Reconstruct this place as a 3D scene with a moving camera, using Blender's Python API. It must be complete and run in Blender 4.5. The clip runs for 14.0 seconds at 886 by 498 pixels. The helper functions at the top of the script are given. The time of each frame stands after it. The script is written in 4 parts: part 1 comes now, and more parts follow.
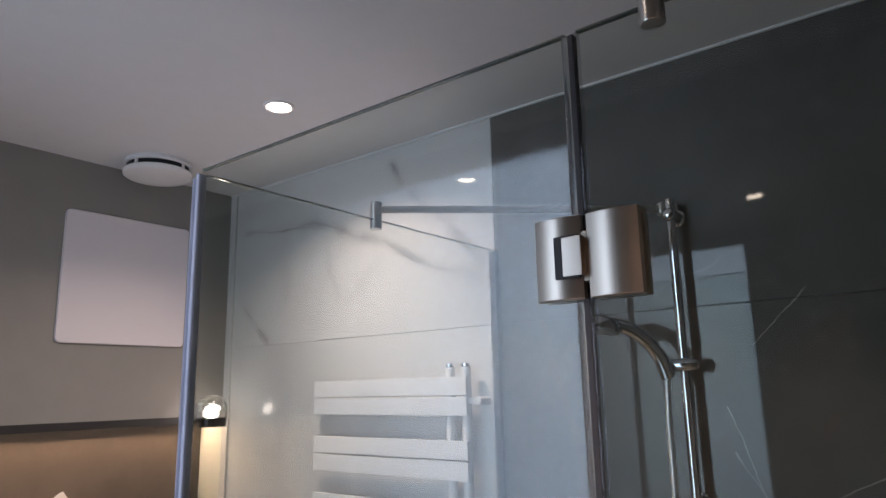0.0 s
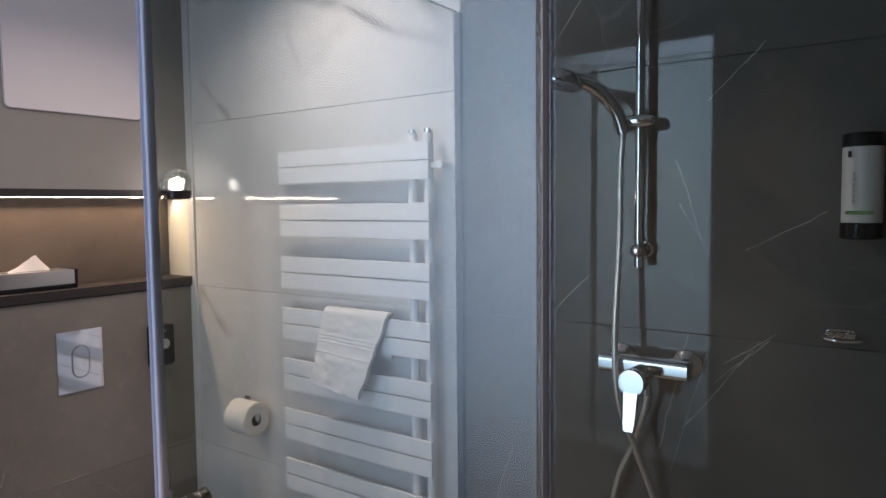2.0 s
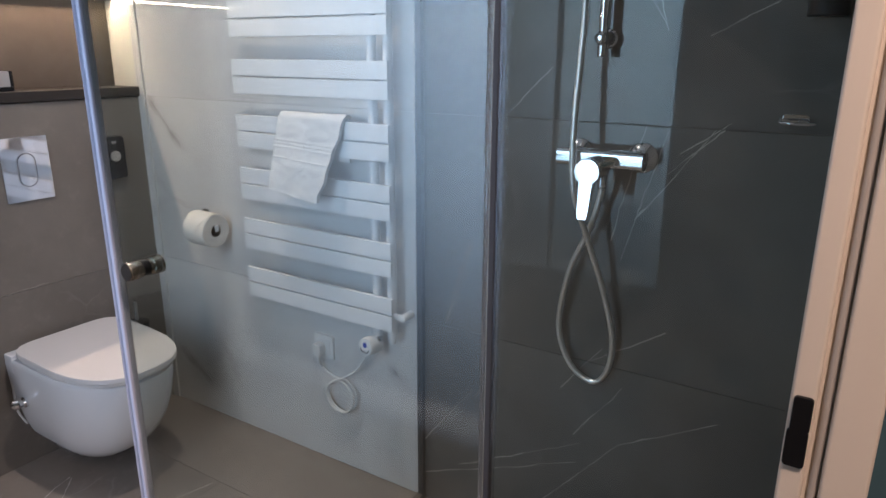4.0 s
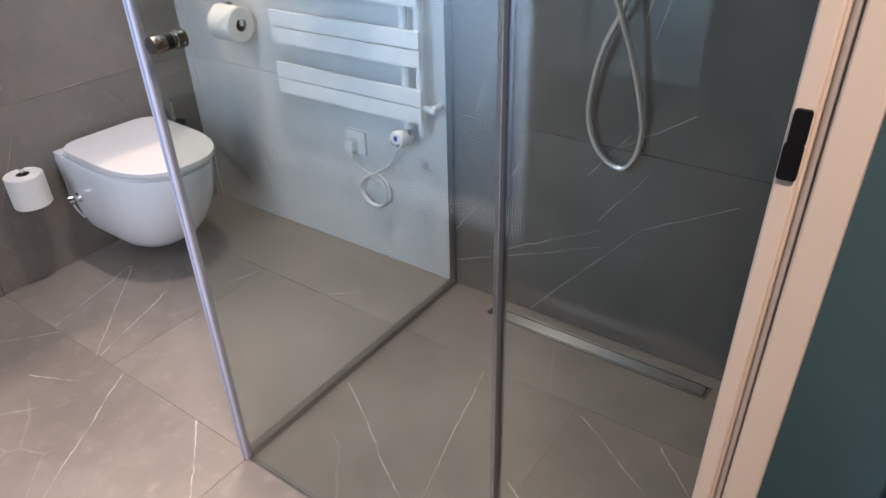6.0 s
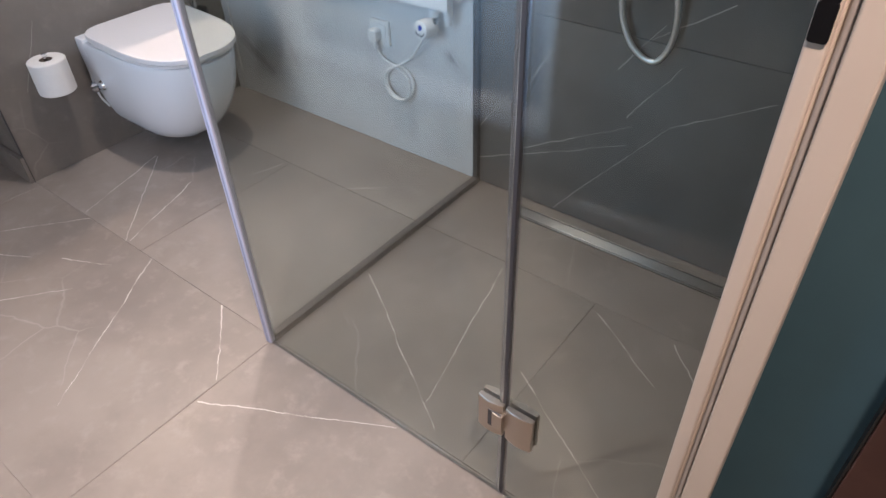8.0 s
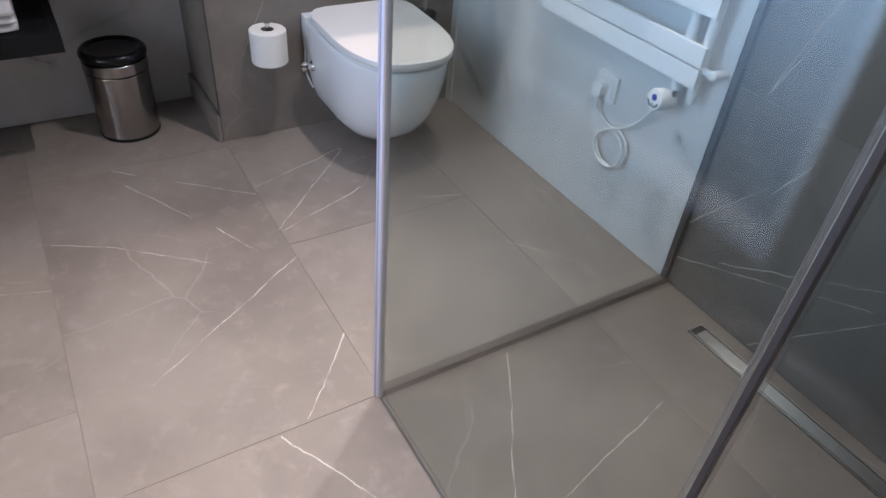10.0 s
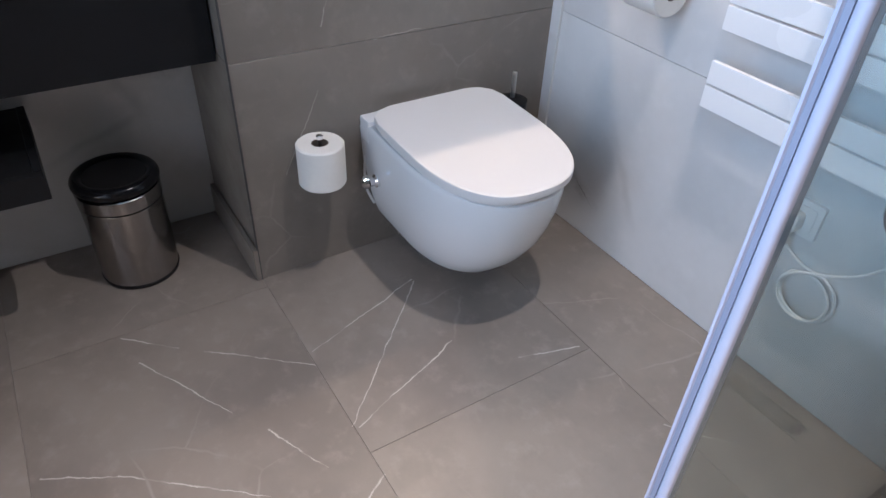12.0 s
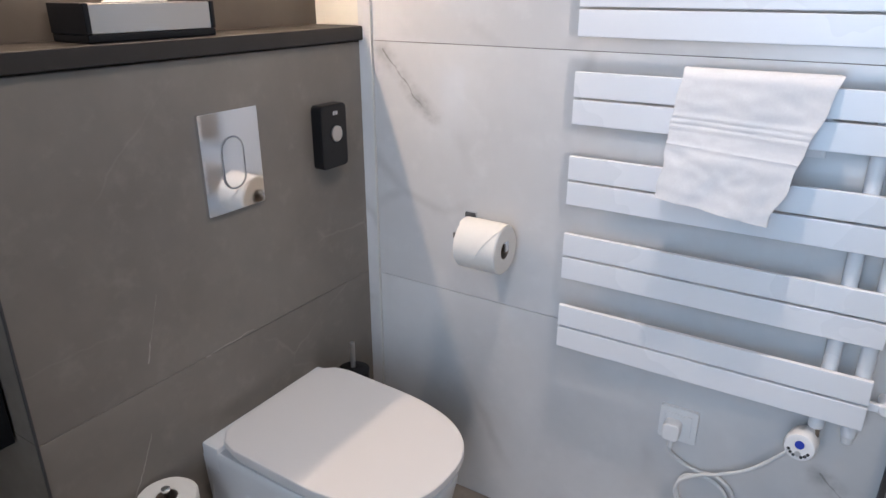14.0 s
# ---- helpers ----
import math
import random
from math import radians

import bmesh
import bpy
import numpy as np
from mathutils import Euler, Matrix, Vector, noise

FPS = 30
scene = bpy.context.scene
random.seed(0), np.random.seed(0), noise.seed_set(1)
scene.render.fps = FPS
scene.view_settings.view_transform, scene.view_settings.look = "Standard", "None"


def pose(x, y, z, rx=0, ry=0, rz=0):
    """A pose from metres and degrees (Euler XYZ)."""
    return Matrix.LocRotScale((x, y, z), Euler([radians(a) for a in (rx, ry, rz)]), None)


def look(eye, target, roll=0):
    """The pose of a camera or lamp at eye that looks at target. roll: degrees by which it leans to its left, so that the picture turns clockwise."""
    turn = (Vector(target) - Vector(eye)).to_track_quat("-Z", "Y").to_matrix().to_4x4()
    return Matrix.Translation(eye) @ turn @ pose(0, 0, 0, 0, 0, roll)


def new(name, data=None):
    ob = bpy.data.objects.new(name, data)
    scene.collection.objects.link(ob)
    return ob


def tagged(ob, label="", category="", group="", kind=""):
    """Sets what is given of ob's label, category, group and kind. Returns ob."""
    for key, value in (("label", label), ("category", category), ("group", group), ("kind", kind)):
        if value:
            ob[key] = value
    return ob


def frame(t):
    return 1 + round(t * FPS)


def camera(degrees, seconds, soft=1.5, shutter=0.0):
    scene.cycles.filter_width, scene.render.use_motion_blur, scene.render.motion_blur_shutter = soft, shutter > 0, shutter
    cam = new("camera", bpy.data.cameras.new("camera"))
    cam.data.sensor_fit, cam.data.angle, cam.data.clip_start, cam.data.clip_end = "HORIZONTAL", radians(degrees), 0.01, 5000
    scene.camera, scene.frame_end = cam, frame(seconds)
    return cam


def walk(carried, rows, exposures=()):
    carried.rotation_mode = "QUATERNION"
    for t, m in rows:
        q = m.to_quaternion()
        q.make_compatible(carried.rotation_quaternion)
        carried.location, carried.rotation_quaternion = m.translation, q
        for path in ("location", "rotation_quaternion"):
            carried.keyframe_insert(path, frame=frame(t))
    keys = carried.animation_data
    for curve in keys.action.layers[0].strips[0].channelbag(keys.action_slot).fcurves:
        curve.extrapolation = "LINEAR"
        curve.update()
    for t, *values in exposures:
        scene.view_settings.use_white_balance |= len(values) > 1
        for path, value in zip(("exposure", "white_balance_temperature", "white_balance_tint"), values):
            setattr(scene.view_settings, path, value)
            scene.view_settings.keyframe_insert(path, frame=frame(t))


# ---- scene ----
cam = camera(66.7, 14.0)
PATH = [
    (0, (0.014, 0.174, 1.629), (-1.187, 1.72, 2.04), -1.2),
    (0.5, (0.018, 0.167, 1.589), (-1.194, 1.724, 1.911), -1.1),
    (1, (0.019, 0.173, 1.551), (-1.169, 1.774, 1.706), -0.8),
    (1.5, (0.022, 0.174, 1.522), (-1.147, 1.796, 1.536), -0.6),
    (2, (0.025, 0.17, 1.492), (-1.125, 1.801, 1.361), -0.6),
    (2.5, (0.022, 0.173, 1.468), (-1.103, 1.807, 1.213), -0.5),
    (3, (0.026, 0.182, 1.414), (-1.039, 1.835, 1.049), -0.1),
    (3.2, (0.027, 0.177, 1.398), (-1.013, 1.836, 0.988), 0.0),
    (5.3, (0.072, 0.183, 1.312), (-0.964, 1.666, 0.458), -0.6),
    (5.5, (0.075, 0.183, 1.307), (-0.954, 1.634, 0.392), -1.2),
    (6, (0.086, 0.153, 1.295), (-0.914, 1.53, 0.244), -1.7),
    (6.5, (0.097, 0.153, 1.271), (-0.891, 1.425, 0.086), -2.7),
    (7, (0.106, 0.14, 1.257), (-0.856, 1.342, -0.019), -2.6),
    (7.2, (0.111, 0.134, 1.26), (-0.85, 1.326, -0.027), -2.6),
    (9.3, (0.033, 0.247, 1.265), (-1.073, 1.382, 0.044), 1.9),
    (9.5, (0.003, 0.272, 1.234), (-1.184, 1.329, 0.02), 3.7),
    (10, (-0.107, 0.342, 1.225), (-1.408, 1.208, -0.023), 5.3),
    (10.5, (-0.29, 0.329, 1.188), (-1.704, 1.05, -0.029), 7.0),
    (11, (-0.471, 0.37, 1.198), (-1.931, 0.913, -0.057), 1.7),
    (11.5, (-0.668, 0.454, 1.195), (-2.082, 1.064, -0.082), 3.5),
    (12, (-0.819, 0.447, 1.188), (-2.14, 1.319, -0.035), 2.7),
    (12.5, (-0.957, 0.413, 1.202), (-2.126, 1.507, 0.003), 1.7),
    (13, (-1.102, 0.45, 1.192), (-2.156, 1.652, -0.009), 1.1),
    (13.5, (-1.15, 0.434, 1.261), (-2.149, 1.787, 0.178), 0.4),
    (14, (-1.157, 0.373, 1.319), (-2.148, 1.952, 0.592), -0.0),
]
EXPOSURES = [(0, -0.40, 7130, 22), (3.0, -0.38, 6480, 18), (5.3, 0.56, 6150, 15), (7.2, 0.67, 6080, 15), (9.3, 0.57, 5850, 13), (11.0, 0.54, 5680, 12), (12.0, 0.44, 5700, 11), (12.5, 0.41, 5760, 11), (13.4, 0.28, 5890, 11), (14, 0.02, 6170, 12)]
walk(cam, [(t, look(eye, target, roll)) for t, eye, target, roll in PATH], EXPOSURES)

# ---- light ----
scene.view_settings.exposure = 0.0
world = bpy.data.worlds.new("world")
scene.world = world
world.use_nodes = True
wt = world.node_tree
sky = wt.nodes.new("ShaderNodeTexSky")
sky.sky_type, sky.sun_disc = "NISHITA", False
sky.sun_elevation, sky.sun_rotation = radians(35), radians(150)
wt.links.new(sky.outputs[0], wt.nodes["Background"].inputs[0])
wt.nodes["Background"].inputs[1].default_value = 0.12


def lamp(name, kind, m, watts, colour, **more):
    data = bpy.data.lights.new(name, kind)
    data.energy, data.color = watts, colour
    if kind == "AREA":
        data.shape = more["shape"]
        data.size = more["size"]
        if "size_y" in more:
            data.size_y = more["size_y"]
        data.spread = more.get("spread", radians(180))
    ob = new(name, data)
    ob.matrix_world = m
    return ob


WIN = (-2.05, -0.81, 0.15, 2.30)  # the window in the south wall: x0, x1, z0, z1
DAY, WHITE, WARM, LEDC = (0.51, 0.73, 1.0), (1.0, 0.86, 0.76), (1.0, 0.76, 0.62), (1.0, 0.74, 0.52)
DOWN = [(-1.391, 1.264), (-0.62, 0.28)]
day = lamp("window_daylight", "AREA", pose((WIN[0] + WIN[1]) / 2, -0.245, (WIN[2] + WIN[3]) / 2, 90, 0, 0), 11.6, DAY,
           spread=radians(120), shape="RECTANGLE", size=WIN[1] - WIN[0], size_y=WIN[3] - WIN[2])
# fade added to the lamp: dimmer westward and downward, so reflections show no edge
day.data.use_nodes = True
dt = day.data.node_tree
dg = dt.nodes.new("ShaderNodeNewGeometry")
dx_ = dt.nodes.new("ShaderNodeSeparateXYZ")
dm = dt.nodes.new("ShaderNodeMapRange")
dm.interpolation_type = "SMOOTHSTEP"
for slot, v in ((1, 0.15), (2, 1.5), (3, 0.18), (4, 1.5)):
    dm.inputs[slot].default_value = v
dt.links.new(dg.outputs["Position"], dx_.inputs[0])
dt.links.new(dx_.outputs["Z"], dm.inputs[0])
dn = dt.nodes.new("ShaderNodeMapRange")
dn.interpolation_type = "SMOOTHSTEP"
for slot, v in ((1, -2.05), (2, -1.05), (3, 0.0), (4, 1.5)):
    dn.inputs[slot].default_value = v
dt.links.new(dx_.outputs["X"], dn.inputs[0])
dp = dt.nodes.new("ShaderNodeMath")
dp.operation = "MULTIPLY"
dt.links.new(dm.outputs[0], dp.inputs[0])
dt.links.new(dn.outputs[0], dp.inputs[1])
dt.links.new(dp.outputs[0], dt.nodes["Emission"].inputs["Strength"])
for (dx, dy), watts, cone in zip(DOWN, (9.9, 4.2), (138, 60)):
    lamp("downlight_beam", "AREA", pose(dx, dy, 2.391), watts, WHITE, shape="DISK", size=0.04, spread=radians(cone))
lamp("led_strip_light", "AREA", pose(-2.312, 1.25, 1.5285, 0, -32, 0), 5.6, LEDC, shape="RECTANGLE", size=0.010, size_y=0.88)
lamp("hall_light", "AREA", pose(0.42, 0.1, 2.38), 32, WARM, shape="DISK", size=0.16)


# ---- materials ----
class Mat:
    """A node material with a Principled shader; methods add texture."""

    def __init__(self, name, colour=(0.5, 0.5, 0.5), rough=0.5, metal=0.0, **more):
        self.m = bpy.data.materials.new(name)
        self.m.use_nodes = True
        self.t = self.m.node_tree
        self.b = self.t.nodes["Principled BSDF"]
        self.set("Base Color", (*colour, 1))
        self.set("Roughness", rough)
        self.set("Metallic", metal)
        for k, v in more.items():
            self.set(k.replace("_", " "), v)

    def set(self, k, v):
        self.b.inputs[k].default_value = v

    def node(self, kind, **inputs):
        n = self.t.nodes.new(kind)
        for k, v in inputs.items():
            self.into(n.inputs[k], v)
        return n

    def into(self, socket, v):
        if hasattr(v, "links") and hasattr(v, "node"):
            self.t.links.new(v, socket)
        else:
            socket.default_value = v

    def math(self, op, a, b=0.0, c=0.0, clamp=False):
        n = self.t.nodes.new("ShaderNodeMath")
        n.operation, n.use_clamp = op, clamp
        for i, v in enumerate((a, b, c)):
            self.into(n.inputs[i], v)
        return n.outputs[0]

    def vec(self, op, a, b=(0, 0, 0), scale=None, out=0):
        n = self.t.nodes.new("ShaderNodeVectorMath")
        n.operation = op
        self.into(n.inputs[0], a)
        self.into(n.inputs[1], b)
        if scale is not None:
            self.into(n.inputs["Scale"], scale)
        return n.outputs[out]

    def mix(self, f, a, b):
        n = self.t.nodes.new("ShaderNodeMix")
        n.data_type = "RGBA"
        self.into(n.inputs[0], f)
        self.into(n.inputs[6], a if hasattr(a, "node") else (*a, 1))
        self.into(n.inputs[7], b if hasattr(b, "node") else (*b, 1))
        return n.outputs[2]

    def place(self):
        return self.node("ShaderNodeNewGeometry").outputs["Position"]

    def noise(self, p, scale, detail=4, rough=0.55, colour=False):
        n = self.node("ShaderNodeTexNoise", Vector=p, Scale=scale, Detail=detail, Roughness=rough)
        return n.outputs[1 if colour else 0]

    def ramp(self, v, lo, hi, a=0.0, b=1.0):
        n = self.node("ShaderNodeMapRange")
        n.interpolation_type = "SMOOTHSTEP"
        for i, x in enumerate((v, lo, hi, a, b)):
            self.into(n.inputs[i], x)
        return n.outputs[0]

    def bump(self, h, strength=0.1, dist=0.002):
        n = self.node("ShaderNodeBump", Strength=strength, Distance=dist, Height=h)
        self.t.links.new(n.outputs[0], self.b.inputs["Normal"])

    def colour(self, c):
        self.t.links.new(c, self.b.inputs["Base Color"])

    def rough(self, lo, hi, scale, p=None):
        v = self.ramp(self.noise(p or self.place(), scale, 5), 0.3, 0.7, lo, hi)
        self.t.links.new(v, self.b.inputs["Roughness"])

    def line(self, p, segs, flat):
        """The distance to the nearest of some straight veins, each (a, b, a, b) in the plane that drops the axis flat."""
        best = None
        for s in segs:
            a, b = list(s[:2]), list(s[2:])
            a.insert(flat, 0)
            b.insert(flat, 0)
            d = Vector(b) - Vector(a)
            q = self.vec("SUBTRACT", p, tuple(a))
            h = self.math("MULTIPLY", self.vec("DOT_PRODUCT", q, tuple(d), out=1), 1 / d.length_squared, clamp=True)
            r = self.vec("SUBTRACT", q, self.vec("SCALE", tuple(d), scale=h))
            r = self.vec("LENGTH", r, out=1)
            # a vein thins out towards its far end
            r = self.math("ADD", r, self.math("MULTIPLY", h, 0.0009))
            best = r if best is None else self.math("MINIMUM", best, r)
        return best


def stone(name, dark, mid, light, vein, segs, flat, rough, width=0.0022, wild=0.16, cloud=2.2, blur=0.0, broken=0.18):
    """Porcelain stone: clouds at two scales, fine grain, main veins along segs and sparse fainter hair veins."""
    m = Mat(name, mid, rough)
    p = m.place()
    info = m.node("ShaderNodeObjectInfo").outputs["Random"]
    shift = m.vec("SCALE", (17.0, 29.0, 11.0), scale=info)
    q = m.vec("ADD", p, shift)
    c1 = m.noise(q, cloud, 6, 0.62)
    c2 = m.noise(q, cloud * 9, 5, 0.6)
    col = m.mix(m.ramp(c1, 0.32, 0.68), dark, mid)
    col = m.mix(m.math("MULTIPLY", m.ramp(c2, 0.5, 0.78), 0.4), col, light)
    keep = [1, 1, 1]
    keep[flat] = 0
    wob = m.vec("SUBTRACT", m.noise(p, 9.0, 4, 0.6, True), (0.5, 0.5, 0.5))
    fine = m.vec("SUBTRACT", m.noise(p, 60.0, 3, 0.6, True), (0.5, 0.5, 0.5))
    wp = m.vec("ADD", p, m.vec("SCALE", wob, scale=0.05 if blur else 0.020))
    wp = m.vec("ADD", wp, m.vec("SCALE", fine, scale=0.006))
    wp = m.vec("MULTIPLY", wp, tuple(keep))
    d = m.line(wp, segs, flat)
    gaps = m.ramp(m.noise(p, 14.0, 3), 0.36, 0.57, broken, 1.0)
    f = m.math("MULTIPLY", m.ramp(d, width * 0.3, width, 1.0, 0.0), gaps)
    if blur:
        halo = m.math("MULTIPLY", m.ramp(d, 0.0, blur, 1.0, 0.0), m.ramp(m.noise(p, 7.0, 5, 0.7), 0.35, 0.68, 0.0, 0.72))
        f = m.math("MAXIMUM", m.math("MULTIPLY", f, 0.9), halo)
    # hair veins
    wq = m.vec("ADD", q, m.vec("SCALE", m.vec("SUBTRACT", m.noise(q, 3.0, 4, 0.6, True), (0.5, 0.5, 0.5)), scale=0.10))
    vor = m.node("ShaderNodeTexVoronoi", Vector=wq, Scale=2.3)
    vor.feature = "DISTANCE_TO_EDGE"
    hair = m.math("MULTIPLY", m.ramp(vor.outputs["Distance"], 0.0, 0.008 if not blur else 0.05, 1.0, 0.0),
                  m.ramp(m.noise(q, 2.6, 3), 0.48, 0.66, 0.0, wild))
    col = m.mix(m.math("MAXIMUM", f, hair), col, vein)
    m.colour(col)
    m.rough(rough * 0.8, rough * 1.25, 6.0, q)
    if rough > 0.1:
        m.bump(m.noise(q, 160.0, 4, 0.6), 0.05, 0.001)
    return m.m


FLOOR_VEINS = [(-1.86, 0.22, -1.79, 0.35), (-1.79, 0.35, -1.60, 0.59), (-2.18, 0.43, -2.08, 0.54), (-2.04, 0.59, -1.87, 0.80),
               (-2.08, 0.45, -1.83, 0.59), (-1.75, 0.64, -1.60, 0.71), (-2.02, 1.15, -1.67, 0.80), (-1.78, 1.12, -1.66, 0.81),
               (-1.53, 0.80, -1.24, 0.35), (-1.75, -0.05, -1.66, 0.20), (-2.16, -0.23, -2.09, 0.01), (-2.03, 1.15, -1.91, 0.81),
               (-1.61, 1.38, -1.65, 1.23), (-1.33, 1.39, -1.14, 1.54), (-1.20, 0.80, -1.00, 0.63), (-0.96, 1.13, -0.49, 0.83),
               (-0.67, 1.37, -0.55, 0.88), (-0.37, 1.37, -0.15, 1.23), (-0.42, 1.08, -0.09, 0.88), (-0.16, 1.38, -0.05, 1.26),
               (-0.98, 0.56, -0.56, 0.78)]
DARK_VEINS = [(-0.70, 0.01, -0.39, 0.39), (-0.39, 0.39, -0.16, 0.52), (-0.98, 0.21, -0.82, 0.42), (-0.98, 0.09, -0.50, 0.30),
              (-0.51, 0.38, -0.39, 0.55), (-0.85, 1.80, -0.75, 1.42), (-0.27, 1.39, -0.12, 1.47), (-0.83, 1.68, -0.96, 1.53),
              (-0.41, 1.49, -0.36, 1.41), (-0.22, 1.20, -0.33, 1.10), (-0.91, 0.61, -0.84, 0.78), (-0.24, 1.82, -0.35, 1.71),
              (-0.62, 1.32, -0.72, 1.22), (-0.34, 1.19, -0.42, 0.88), (-0.30, 0.72, -0.48, 0.60),
              (-0.857, 1.80, -0.826, 1.69), (-0.826, 1.69, -0.742, 1.40), (-0.824, 1.685, -0.961, 1.53), (-0.415, 1.585, -0.357, 1.40),
              (-0.637, 1.986, -0.73, 1.85), (-0.394, 0.986, -0.237, 1.20), (-0.449, 0.926, -0.386, 1.20), (-0.307, 1.144, -0.209, 1.214),
              (-0.862, 0.161, -0.493, 0.358), (-0.554, 0.506, -0.449, 0.644), (-0.833, 0.858, -0.912, 0.61), (-0.75, 0.514, -0.81, 0.40)]
WHITE_VEINS = [(-2.12, 2.24, -1.90, 2.21), (-1.90, 2.21, -1.72, 2.21), (-1.72, 2.21, -1.40, 2.09), (-1.40, 2.09, -1.22, 1.99),
               (-1.22, 1.99, -1.01, 1.92), (-1.38, 2.35, -1.31, 2.24), (-1.31, 2.24, -1.20, 2.16), (-1.20, 2.16, -1.02, 1.97),
               (-2.12, 1.95, -1.98, 1.82), (-1.10, 0.40, -1.00, 0.34), (-2.15, 0.23, -1.95, 0.11), (-2.16, 1.18, -2.02, 1.03)]
FLOOR = stone("grey_porcelain_floor", (0.182, 0.157, 0.136), (0.252, 0.219, 0.191), (0.325, 0.288, 0.256), (0.54, 0.50, 0.46), FLOOR_VEINS, 2, 0.36, width=0.0026, wild=0.2)
GREYT = stone("grey_porcelain_wall", (0.152, 0.133, 0.112), (0.203, 0.178, 0.151), (0.247, 0.220, 0.189), (0.36, 0.33, 0.30),
              [(1.02, 0.65, 1.06, 0.78), (1.15, 0.60, 1.28, 0.605), (0.9, 0.3, 1.0, 0.5)], 0, 0.36, wild=0.22)
DARKT = stone("dark_porcelain_wall", (0.108, 0.105, 0.099), (0.142, 0.137, 0.130), (0.172, 0.167, 0.160), (0.36, 0.34, 0.325), DARK_VEINS, 1, 0.032, width=0.0025, broken=0.35)
WHITET = stone("white_marble_tile", (0.57, 0.56, 0.55), (0.67, 0.66, 0.65), (0.70, 0.69, 0.68), (0.25, 0.235, 0.22), WHITE_VEINS, 1, 0.03,
               width=0.004, wild=0.22, cloud=1.4, blur=0.035)
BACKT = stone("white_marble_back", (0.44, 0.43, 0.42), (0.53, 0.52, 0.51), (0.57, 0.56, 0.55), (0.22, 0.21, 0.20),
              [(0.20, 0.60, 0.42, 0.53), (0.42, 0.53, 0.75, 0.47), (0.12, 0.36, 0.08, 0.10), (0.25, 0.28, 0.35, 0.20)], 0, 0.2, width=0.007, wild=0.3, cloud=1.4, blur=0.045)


def plain(name, colour, rough, metal=0.0, vary=0.12, scale=30.0, bump=0.04, **more):
    m = Mat(name, colour, rough, metal, **more)
    p = m.place()
    n = m.ramp(m.noise(p, scale, 5), 0.3, 0.7)
    n2 = m.noise(p, scale / 12, 3)
    lo = tuple(c * (1 - vary) for c in colour)
    hi = tuple(min(1, c * (1 + vary * 0.5)) for c in colour)
    m.colour(m.mix(m.math("MULTIPLY", m.math("ADD", n, n2), 0.5), lo, hi))
    if bump:
        m.bump(m.noise(p, scale * 8, 4), bump, 0.001)
    m.rough(rough * 0.85, min(1, rough * 1.2), scale / 4)
    return m.m


def brushed(name, colour, rough, stretch):
    """Satin metal: the grain only varies the gloss a little, with soft smudges over it."""
    m = Mat(name, colour, rough, 1.0)
    s = m.noise(m.vec("MULTIPLY", m.place(), stretch), 5.0, 3)
    v = m.ramp(s, 0.3, 0.7, rough * 0.92, rough * 1.08)
    m.t.links.new(v, m.b.inputs["Roughness"])
    m.colour(m.mix(m.ramp(s, 0.35, 0.7), tuple(c * 0.96 for c in colour), colour))
    return m.m


PAINT = plain("ceiling_paint", (0.74, 0.73, 0.72), 0.75, vary=0.03, scale=18, bump=0.12)
UPPER = plain("taupe_wall_paint", (0.24, 0.225, 0.205), 0.62, vary=0.06, scale=14, bump=0.1)
GROUT = plain("grey_grout", (0.25, 0.22, 0.195), 0.9, scale=120, bump=0.3)
GROUTW = plain("pale_grout", (0.30, 0.29, 0.28), 0.9, scale=120, bump=0.3)
CERAMIC = plain("white_ceramic", (0.73, 0.73, 0.73), 0.09, vary=0.012, scale=4, bump=0, Coat_Weight=0.4, Coat_Roughness=0.03)
SEATW = plain("white_seat_plastic", (0.66, 0.638, 0.62), 0.38, vary=0.012, scale=4, bump=0)
ENAMEL = plain("white_enamel", (0.78, 0.78, 0.79), 0.28, vary=0.012, scale=4, bump=0)
WPLAST = plain("white_plastic", (0.76, 0.75, 0.74), 0.35, vary=0.02, bump=0.02)
PANELW = plain("warm_white_panel", (0.66, 0.62, 0.63), 0.30, vary=0.012, scale=4, bump=0)
BLACKP = plain("black_plastic", (0.006, 0.006, 0.007), 0.42, vary=0.1, bump=0.03, Specular_IOR_Level=0.25)
GLOSSB = plain("glossy_black_plastic", (0.007, 0.007, 0.008), 0.14, vary=0.05, bump=0, Specular_IOR_Level=0.28)
EDGEM = plain("grey_edge_profile", (0.045, 0.045, 0.047), 0.4, vary=0.08)
BLACKM = plain("black_header_profile", (0.018, 0.017, 0.016), 0.45, vary=0.1)
BLACKF = plain("charcoal_laminate", (0.008, 0.0084, 0.0095), 0.5, vary=0.2, scale=50, bump=0.06, Specular_IOR_Level=0.22)
NICHEM = plain("brown_niche_stone", (0.095, 0.078, 0.062), 0.45, vary=0.25, scale=9)
SHELFM = plain("dark_stone_shelf", (0.030, 0.026, 0.023), 0.45, vary=0.15, scale=40, Specular_IOR_Level=0.3)
COUNTER = plain("dark_stone_counter", (0.045, 0.043, 0.042), 0.4, vary=0.15, scale=25)
CHROME = Mat("chrome", (0.80, 0.81, 0.83), 0.06, 1.0).m
NICKEL = brushed("brushed_nickel", (0.50, 0.44, 0.375), 0.32, (1.0, 1.0, 0.4))
STEEL = brushed("brushed_steel", (0.56, 0.54, 0.51), 0.30, (1.0, 1.0, 0.5))
